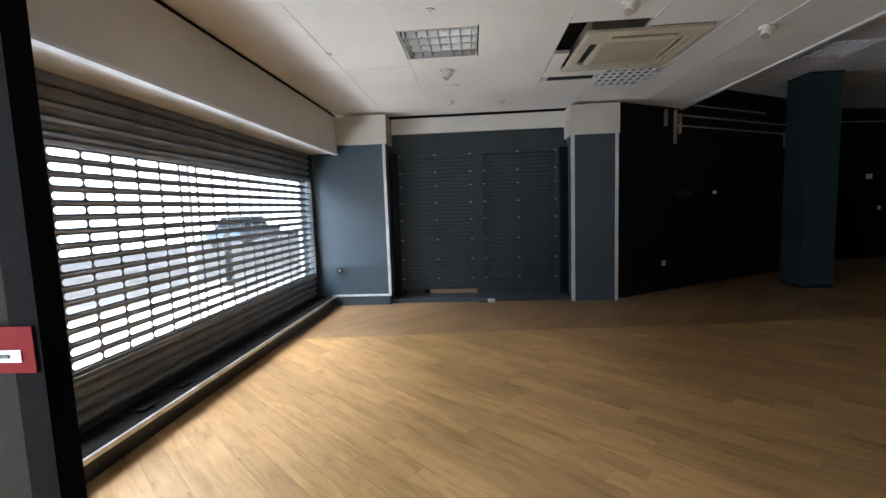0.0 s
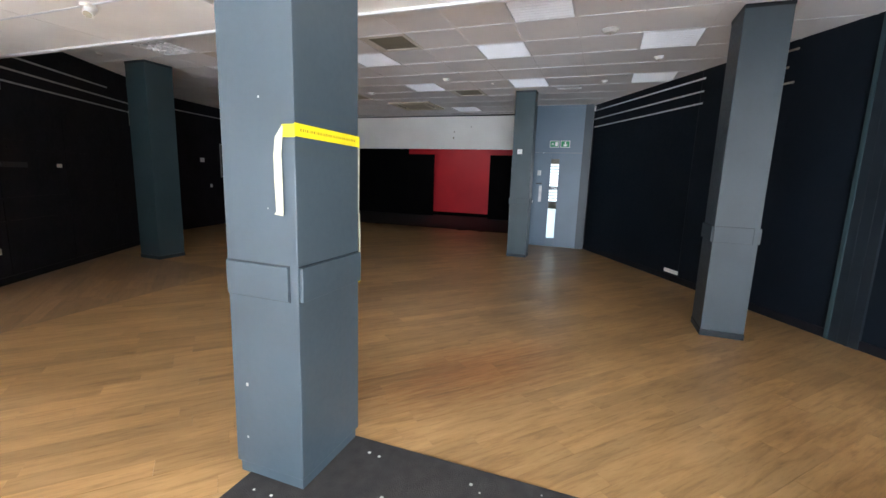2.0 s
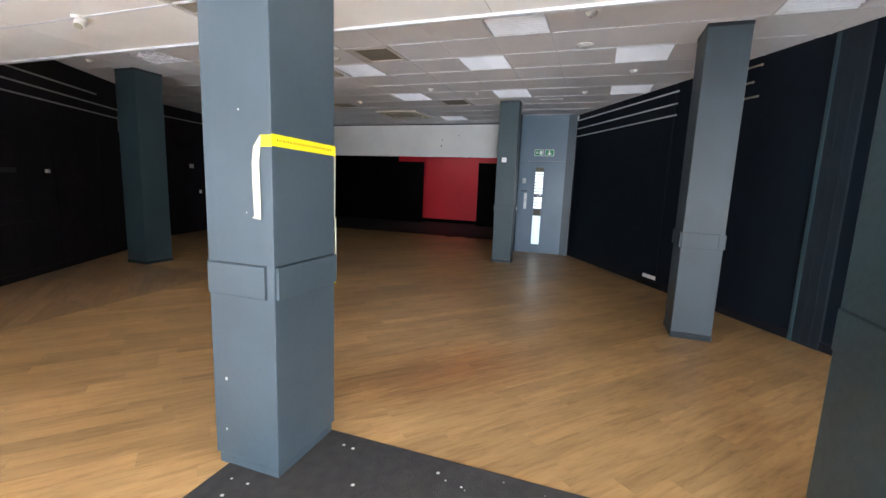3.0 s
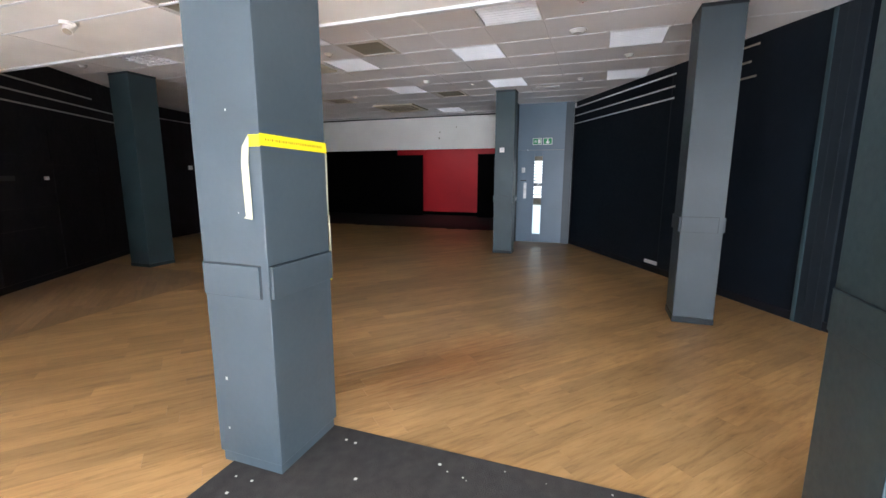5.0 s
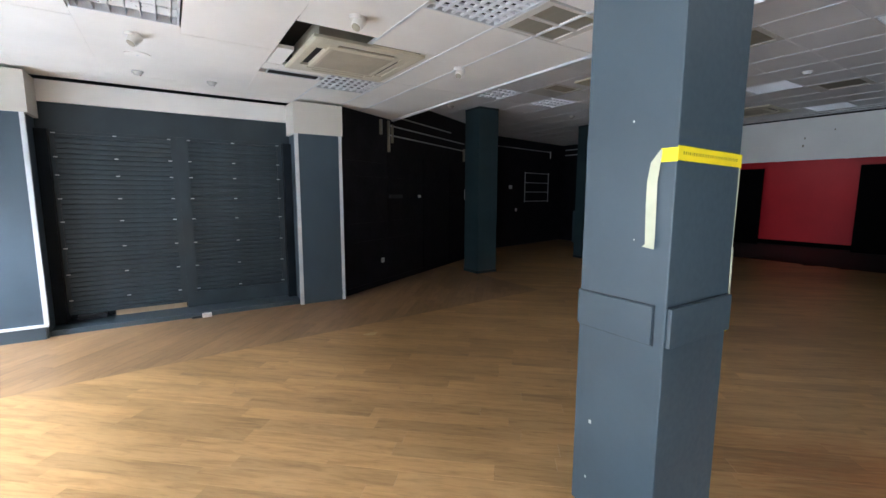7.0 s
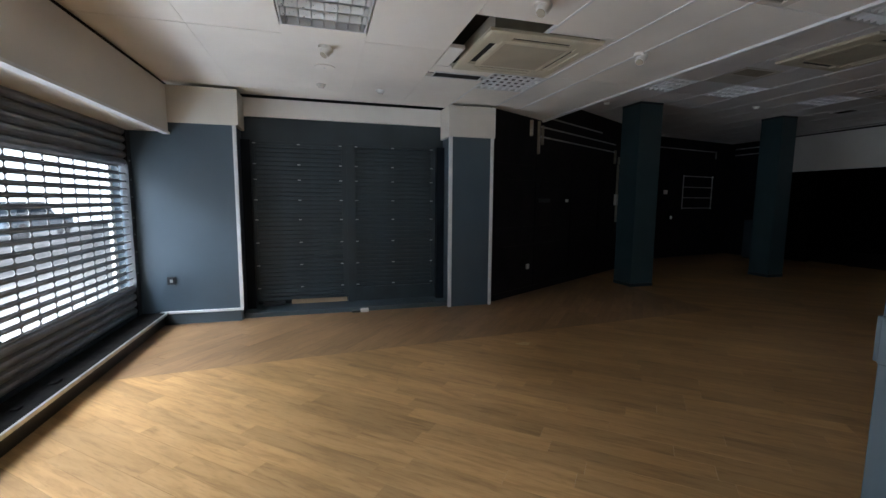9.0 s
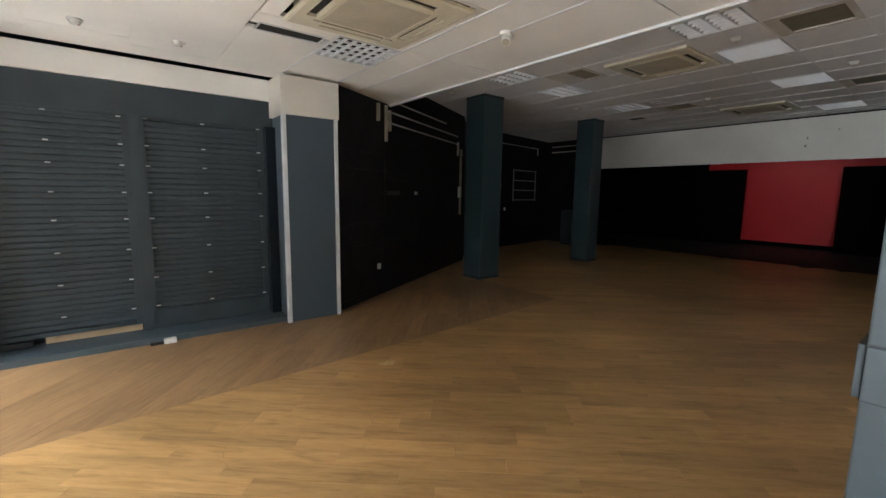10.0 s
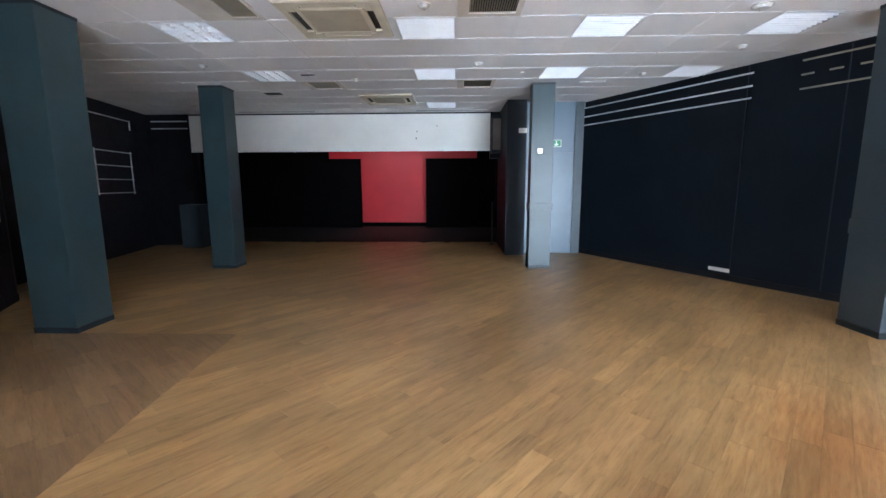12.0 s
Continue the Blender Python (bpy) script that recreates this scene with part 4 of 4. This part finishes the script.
for y0, shapes in ((1.99, "run"), (1.765, "arrow")):
    t = thing("exit_sign", "green and white emergency exit sign above the door", "sign", pose(DX - 0.004, y0, 2.15) @ Matrix.Diagonal((1, 0.8, 0.82, 1)))
    part("plate", box(-0.002, 0.002, 0, 0.24, 0, 0.17), M_SIGNW, t)
    part("field", box(-0.005, -0.0022, 0.012, 0.228, 0.012, 0.158), M_GREEN, t)
    if shapes == "arrow":
        bm = box(-0.008, -0.0052, 0.105, 0.135, 0.06, 0.14)
        bm_box(bm, -0.0081, -0.0053, 0.07, 0.17, 0.05, 0.075)
        bm_box(bm, -0.0079, -0.0051, 0.09, 0.15, 0.03, 0.052)
        part("arrow", bm, M_SIGNW, t)
    else:
        bm = box(-0.008, -0.0052, 0.03, 0.10, 0.035, 0.135)
        bm_box(bm, -0.0081, -0.0053, 0.13, 0.20, 0.06, 0.075)
        bm_box(bm, -0.0081, -0.0053, 0.14, 0.19, 0.09, 0.11)
        part("pictogram", bm, M_SIGNW, t)

# lobby beyond the exit door with a bright slatted window
structure("lobby_floor", box(10.96, 13.2, 0.9, 2.498, -0.007, 0.0), M_PAVE)
structure("lobby_wall_south", box(10.96, 13.2, 0.8, 0.898, 0, 3.0), M_WHITE)
structure("lobby_wall_east_sill", box(12.18, 12.28, 0.9, 2.498, 0, 2.9), M_WHITE)
structure("lobby_ceiling", box(10.96, 13.2, 0.9, 2.498, 2.9, 3.0), M_WHITE)
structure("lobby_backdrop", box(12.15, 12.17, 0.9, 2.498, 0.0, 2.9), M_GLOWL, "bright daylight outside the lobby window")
t = thing("window_blind", "white slatted blind over the bright lobby window", "blind", pose(12.05, 1.7, 0))
bm = bmesh.new()
sl = mesh_of("slat", box(-0.008, 0.008, -0.75, 0.75, -0.012, 0.012), M_GREY)
for k in range(12):
    ob = new("slat", sl)
    ob.parent, ob.location = t, (0, 0, 1.02 + 0.07 * k)
part("head_rail", box(-0.03, 0.03, -0.75, 0.75, 1.84, 2.2), M_ACD, t)
part("cross_rail", box(-0.025, 0.025, -0.75, 0.75, 1.22, 1.31), M_GREY, t, "grey cross rail")
part("frosted_pane", box(-0.010, -0.004, -0.75, 0.75, 0.02, 0.755), M_FROST, t, "frosted lower pane").visible_shadow = False
part("mid_rail", box(-0.03, 0.03, -0.75, 0.75, 0.76, 0.93), M_ACD, t)

# dark metal cabinet under the ceiling by the exit, switches, small boxes
t = thing("wall_cabinet", "dark brown metal box fixed high beside the bulkhead", "cabinet", pose(11.95, 3.02, 2.10))
part("body", box(-0.30, 0.02, -0.14, 0.07, 0, 0.78, bevel=0.01), M_BLACKB, t)
part("front", box(-0.306, -0.301, -0.12, 0.05, 0.06, 0.72), mat("rust_brown_steel", (0.09, 0.065, 0.045), 0.5, vary=0.3), t, "rust brown front")


def small_box(name, label, category, m, w, h, material=M_PLASTIC, d=0.03, knob=True):
    """A small wall fitting on the plane y = 0 of m, facing -y."""
    t = thing(name, label, category, m)
    part("plate", box(-w / 2, w / 2, -d, -0.001, -h / 2, h / 2, bevel=0.003), material, t)
    if knob:
        part("rocker", box(-w / 6, w / 6, -d - 0.006, -d - 0.0005, -h / 5, h / 5), M_ALU, t)
    return t


west = lambda x, y, z: pose(x, y, z, 0, 0, -90)
small_box("wall_box", "white plastic box on the dark partition", "wall box", west(10.618, 2.575, 2.44), 0.16, 0.09)
small_box("light_switch", "white square switch on the grey column", "switch", west(9.238, 2.50, 1.95), 0.085, 0.085)
small_box("junction_box", "grey box on the side of the grey column", "wall box", pose(9.42, 2.279, 1.05), 0.10, 0.12, M_GREY)
small_box("wall_socket", "black double socket on the blue grey pier", "socket", pose(-0.63, 6.998, 0.50), 0.085, 0.085, M_BLACKP, 0.02)
LM, LN = along(LW0, LW1)
SM, SN = along(LS0, LS1)
RM, RN = along(RW0, RW1)


def on_left(d, z):
    return LM @ pose(d, -0.001, z)


def on_left_b(d, z):
    return SM @ pose(d, -0.001, z)


def on_right(d, z):
    return RM @ pose(d, 0.001, z, 0, 0, 180)


def dist(p0, p):
    return math.hypot(p[0] - p0[0], p[1] - p0[1])


small_box("wall_socket", "white single socket low on the black wall", "socket", on_left(0.97, 0.41), 0.06, 0.075)
small_box("light_switch", "white switch at mid height on the black wall", "switch", on_left(2.14, 1.43), 0.065, 0.05)
small_box("wall_box", "white plastic box beside the grey column", "wall box", on_left(dist(LW0, (6.86, 9.2)), 1.46), 0.14, 0.22)
small_box("wall_socket", "dark socket strip on the black wall", "socket", on_left(1.36, 1.43), 0.36, 0.06, M_BLACKP, 0.04, False)
small_box("light_switch", "white switch on the black wall past the column", "switch", on_left_b(1.43, 1.67), 0.12, 0.10)
small_box("light_switch", "small white switch on the black wall past the column", "switch", on_left_b(1.71, 1.03), 0.05, 0.08)
small_box("wall_socket", "white low socket strip on the blue black wall", "socket", on_right(dist(RW0, (8.45, -0.03)), 0.15), 0.30, 0.055, M_PLASTIC, 0.02, False)


def rail(m, x0, x1, z, label, material=M_TRIM, h=0.020):
    t = thing("wall_rail", label, "rail", m @ pose(x0, 0, z), group="wall rails")
    part("bar", box(0, x1 - x0, -0.022, -0.010, -h / 2, h / 2), material, t)
    n = max(2, int((x1 - x0) / 0.9) + 1)
    for k in range(n):
        x = 0.03 + (x1 - x0 - 0.06) * k / (n - 1)
        part("fixing", box(x - 0.01, x + 0.01, -0.0095, -0.0005, -0.01, 0.01), material, t)


for z, a, b in ((2.72, 1.30, 3.43), (2.56, 1.24, 4.08), (2.41, 1.17, 4.05)):
    rail(LM, a, b, z, "thin grey rail fixed high along the black wall", M_RAIL)
for d, z0, z1, w in ((0.96, 2.39, 2.62, 0.026), (1.17, 2.14, 2.63, 0.022), (1.27, 2.29, 2.58, 0.016), (4.05, 2.18, 2.45, 0.020), (4.25, 2.18, 2.33, 0.016), (4.22, 1.0, 2.17, 0.008)):
    t = thing("cable_trunking", "short upright length of off-white cable trunking on the black wall", "trunking", LM @ pose(d, -0.024, (z0 + z1) / 2))
    h = (z1 - z0) / 2
    part("body", box(-w / 2, w / 2, -0.022, 0.023, -h, h, bevel=0.003), M_ACD if w < 0.04 else M_TRUNK, t)
    part("lid_line", box(-w / 4, w / 4, -0.0245, -0.0222, -h + 0.01, h - 0.01), M_TRUNK, t)
rail(SM, 0.15, 3.38, 2.76, "thin grey rail fixed high along the black wall past the column", M_RAIL)
t = thing("rail_bracket", "short grey drop bracket at the end of the wall rail", "bracket", SM @ pose(3.42, -0.001, 2.70))
part("plate", box(-0.012, 0.012, -0.022, 0, -0.12, 0.08), M_RAIL, t)
for z in (2.86, 2.70):
    t = thing("wall_rail", "thin white rail on the black end wall", "rail", pose(11.975, 10.02, z), group="wall rails")
    part("bar", box(-0.03, -0.018, 0, 0.85, -0.013, 0.013), M_RAIL, t)
    part("fixing", box(-0.017, -0.001, 0.4, 0.42, -0.01, 0.01), M_TRIM, t)
c0, c1 = dist(RW0, (8.26, -0.13)), dist(RW0, (10.95, 1.30))
for z in (2.90, 2.73, 2.57):
    rail(RM @ pose(0, 0, 0, 0, 0, 180) @ pose(-c1, 0, 0), 0, c1 - c0, z, "thin white rail fixed high along the blue black wall")
e0, e1 = dist(RW0, (7.12, -0.82)), dist(RW0, (7.80, -0.44))
for z in (2.92, 2.58):
    rail(RM @ pose(0, 0, 0, 0, 0, 180) @ pose(-e1, 0, 0), 0, e1 - e0, z, "short discoloured rail on the blue black wall", M_ACD)
for k in range(3):
    rail(RM @ pose(0, 0, 0, 0, 0, 180) @ pose(-e1 + 0.28 * k, 0, 0), 0, 0.13, 2.75, "broken piece of discoloured rail on the blue black wall", M_ACD)
# seams and a raised edge on the panelled wall; teal paints its lit corner
for d0, d1, y0, y1 in ((4.1, 4.112, 0.0, 0.006), (3.02, 3.034, 0.0, 0.005), (1.62, 1.884, 0.0, 0.028), (1.70, 1.73, 0.029, 0.036), (1.80, 1.812, 0.029, 0.033)):
    structure("wall_southeast_strip", box(d0, d1, y0, y1, 0.0, 3.0, m=RM), M_SEAM, "dark blue grey strip on the panelled wall")
structure("wall_southeast_bead", box(1.885, 1.925, 0.0, 0.036, 0.0, 3.0, m=RM, bevel=0.004), M_TEAL, "raised edge of the panelled wall, its lit corner painted teal")
structure("wall_southeast_skirting", box(0, RN, 0.0, 0.016, 0.0, 0.09, m=RM), M_BLACK, "black skirting")
structure("wall_northeast_skirting", box(0.1, LN, -0.016, 0.0, 0.0, 0.09, m=LM), M_BLACK, "black skirting")
# battens and removed-panel edges on the black wall
bm = bmesh.new()
for z, d0, d1 in ((1.95, 0.15, 1.0), (1.73, 0.3, 1.8), (1.0, 0.2, 2.2), (0.72, 0.3, 2.0), (1.62, 1.3, 4.2)):
    bm_box(bm, d0, d1, -0.012, 0.0, z, z + 0.035, m=LM)
for d in (1.15, 2.3, 3.4):
    bm_box(bm, d, d + 0.05, -0.010, 0.0, 0.1, 2.1, m=LM)
structure("wall_northeast_battens", bm, M_BLACK, "rough black battens on the wall")

t = thing("wall_rack", "thin white wire rack of four bars on the black wall", "rack", SM @ pose(2.12, -0.01, 1.27))
for z in (0, 0.27, 0.54, 0.82):
    part("shelf_bar", box(0, 1.22, -0.03, -0.012, z - 0.009, z + 0.009), M_RAIL, t)
for x in (0.0, 1.22):
    part("upright", box(x - 0.008, x + 0.008, -0.011, 0.008, -0.03, 0.85), M_RAIL, t)

t = thing("floor_cabinet", "small dark grey cabinet standing against the end wall", "cabinet", pose(11.72, 9.85, 0))
part("body", box(-0.22, 0.24, -0.2, 0.24, 0.03, 0.98, bevel=0.008), M_GREY, t)
part("door", box(-0.236, -0.222, -0.18, 0.22, 0.08, 0.94), M_GREY, t)
part("plinth", box(-0.2, 0.22, -0.18, 0.22, 0.0, 0.029), M_BLACKP, t)
t = thing("push_bar_post", "short dark grey metal post by the passage", "post", pose(12.1, 3.02, 0))
part("shaft", bm_cyl(bmesh.new(), (0, 0, 0.5), 0.02, 0.02, 1.0, 12), M_GREY, t)
part("foot", bm_cyl(bmesh.new(), (0, 0, 0.01), 0.05, 0.05, 0.02, 16), M_GREY, t)
for y in (4.1, 5.2, 6.3, 7.6, 8.9):
    t = thing("downlight", "tiny round metal downlight under the bulkhead edge", "light", pose(12.07, y, 2.186))
    part("ring", bm_cyl(bmesh.new(), (0, 0, -0.008), 0.035, 0.045, 0.014, 16), M_ALU, t)
    part("lens", bm_cyl(bmesh.new(), (0, 0, -0.017), 0.025, 0.025, 0.004, 12), M_PLASTIC, t)
bm = bmesh.new()
for y, z, s in ((4.75, 2.60, 0.012), (4.3, 2.72, 0.010), (4.77, 2.45, 0.015)):
    bm_box(bm, 11.972, 11.979, y - s, y + s, z - s * 1.6, z + s * 1.6)
structure("bulkhead_marks", bm, M_ACD, "small screw holes in the bulkhead")
# small marks on column paint
bm = bmesh.new()
for y, z, s in ((2.46, 0.47, 0.006), (2.47, 0.20, 0.004), (2.30, 1.30, 0.002), (2.33, 1.75, 0.003)):
    bm_box(bm, 2.7225, 2.7245, y - s, y + s, z - s, z + 1.6 * s)
structure("column_chips", bm, M_RUBBLE, "pale chips in the column paint")

# ---- street outside the window ----
structure("pavement", box(-4.2, -1.2, -12, 30, -0.20, -0.06), M_PAVE, "concrete pavement outside")
structure("kerb", box(-4.35, -4.2, -12, 30, -0.2, -0.055), M_STONE)
structure("road", box(-13, -4.352, -12, 30, -0.3, -0.18), M_ROAD, "asphalt street")
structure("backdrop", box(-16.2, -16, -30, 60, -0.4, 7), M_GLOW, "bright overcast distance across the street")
t = thing("parked_car", "pale blue grey car parked at the kerb", "car", pose(-10.3, 22.0, -0.18))
body = box(-0.85, 0.85, -2.1, 2.1, 0.25, 0.85, bevel=0.12)
part("body", body, M_CAR, t)
cab = bmesh.new()
r = bmesh.ops.create_cube(cab, size=1, matrix=Matrix.Translation((0, -0.2, 1.13)) @ Matrix.Diagonal((1.5, 2.5, 0.6, 1)))
for v in cab.verts:
    if v.co.z > 1.2:
        v.co.x *= 0.8
        v.co.y = -0.2 + (v.co.y + 0.2) * 0.68
part("cabin", cab, M_DARKGLASS, t)
for sx in (-1, 1):
    for y in (-1.35, 1.35):
        part("wheel", bm_cyl(bmesh.new(), (sx * 0.78, y, 0.32), 0.32, 0.32, 0.2, 20, "X"), M_BLACKP, t)
t = thing("street_bollard", "dark street bollard on the pavement", "bollard", pose(-3.6, 9.2, -0.06))
part("shaft", bm_cyl(bmesh.new(), (0, 0, 0.5), 0.07, 0.06, 1.0, 14), M_BLACKP, t)
part("cap", bm_cyl(bmesh.new(), (0, 0, 1.03), 0.065, 0.04, 0.06, 14), M_BLACKP, t)


# ---- floor boards ----
def clip(poly, a, b, c):
    """The part of a convex polygon where a*x + b*y + c >= 0."""
    out = []
    for i, p in enumerate(poly):
        q = poly[(i + 1) % len(poly)]
        dp, dq = a * p[0] + b * p[1] + c, a * q[0] + b * q[1] + c
        if dp >= 0:
            out.append(p)
        if dp * dq < 0:
            s = dp / (dp - dq)
            out.append((p[0] + s * (q[0] - p[0]), p[1] + s * (q[1] - p[1])))
    return out


L1 = (-0.083, 1.0, -5.475)     # y = 5.475 + 0.083 x
L3 = (-1.0, 0.0, 5.97)         # x = 5.97
NEG = lambda h: tuple(-v for v in h)


def dark_parts(p):
    q = clip(clip(p, *L1), *L3)
    return [q] if len(q) > 2 else []


def light_parts(p):
    a = clip(p, *NEG(L1))
    b = clip(clip(p, *L1), *NEG(L3))
    return [q for q in (a, b) if len(q) > 2]


def prism(bm, poly, z0, z1):
    area2 = sum(poly[i][0] * poly[(i + 1) % len(poly)][1] - poly[(i + 1) % len(poly)][0] * poly[i][1] for i in range(len(poly)))
    if abs(area2) < 1e-4:
        return
    lo = [bm.verts.new((*p, z0)) for p in poly]
    hi = [bm.verts.new((*p, z1)) for p in poly]
    bm.faces.new(hi)
    for i in range(len(poly)):
        j = (i + 1) % len(poly)
        bm.faces.new((lo[i], lo[j], hi[j], hi[i]))


def boards(angle, splitter, mat_one, mat_rest, count, group_label, seed):
    rr = random.Random(seed)
    L, Wd, gp = 0.92, 0.128, 0.0005
    rot = pose(0, 0, 0, 0, 0, angle)
    inv = rot.inverted()
    found = []
    for r in range(-110, 130):
        shift = rr.uniform(0, L)
        for k in range(-16, 18):
            u0, v0 = k * L + shift, r * Wd
            c = rot @ Vector((u0 + L / 2, v0 + Wd / 2, 0))
            if not (-1.2 < c.x < 12.8 and -2.4 < c.y < 11.6):
                continue
            if not (RW0[1] + (c.x - RW0[0]) * 0.532 - 0.9 < c.y < max(7.45 if c.x < 3.3 else 0, LW0[1] + (c.x - LW0[0]) * 0.577 + 0.9)):
                continue
            if 0.9 < c.x < 2.8 and c.y < 2.0 or (c.y > 7.9 and c.x < 3.2):
                continue
            corners = [rot @ Vector((u0 + (L - gp if a else gp), v0 + (Wd - gp if b else gp), 0)) for a, b in ((0, 0), (1, 0), (1, 1), (0, 1))]
            pieces = splitter([(p.x, p.y) for p in corners])
            if not pieces:
                continue
            whole = len(pieces) == 1 and len(pieces[0]) == 4 and all(min(math.dist(p, (q.x, q.y)) for q in corners) < 1e-6 for p in pieces[0])
            found.append((math.hypot(c.x - 3.0, c.y - 3.6), u0, v0, pieces, whole))
    found.sort(key=lambda f: f[0])
    bm = bmesh.new()
    prism(bm, [(-L / 2 + gp, -Wd / 2 + gp), (L / 2 - gp, -Wd / 2 + gp), (L / 2 - gp, Wd / 2 - gp), (-L / 2 + gp, Wd / 2 - gp)], -0.008, 0.0)
    shared = mesh_of("plank", bm, mat_one)
    floor_ob = bpy.data.objects["floor"]
    rest = bmesh.new()
    n = 0
    for dd, u0, v0, pieces, whole in found:
        dz = rr.uniform(-0.0006, 0.0)
        if n < count:
            n += 1
            place = rot @ pose(u0 + L / 2, v0 + Wd / 2, dz)
            if whole:
                ob = new("plank", shared)
            else:
                b2 = bmesh.new()
                back = place.inverted()
                for q in pieces:
                    prism(b2, [tuple((back @ Vector((x, y, 0)))[:2]) for x, y in q], -0.008, 0.0)
                ob = new("plank", mesh_of("plank", b2, mat_one))
            ob.parent = floor_ob
            ob.matrix_basis = place
        else:
            for q in pieces:
                prism(rest, [tuple((inv @ Vector((x, y, 0)))[:2]) for x, y in q], -0.008, dz)
    ob = part("far_planks", rest, mat_rest, floor_ob, kind="stuff")
    ob.matrix_basis = rot


boards(-41, light_parts, M_OAK, M_OAKS, 240, "boards", 1)
boards(49, dark_parts, M_WAL, M_WALS, 60, "boards", 2)
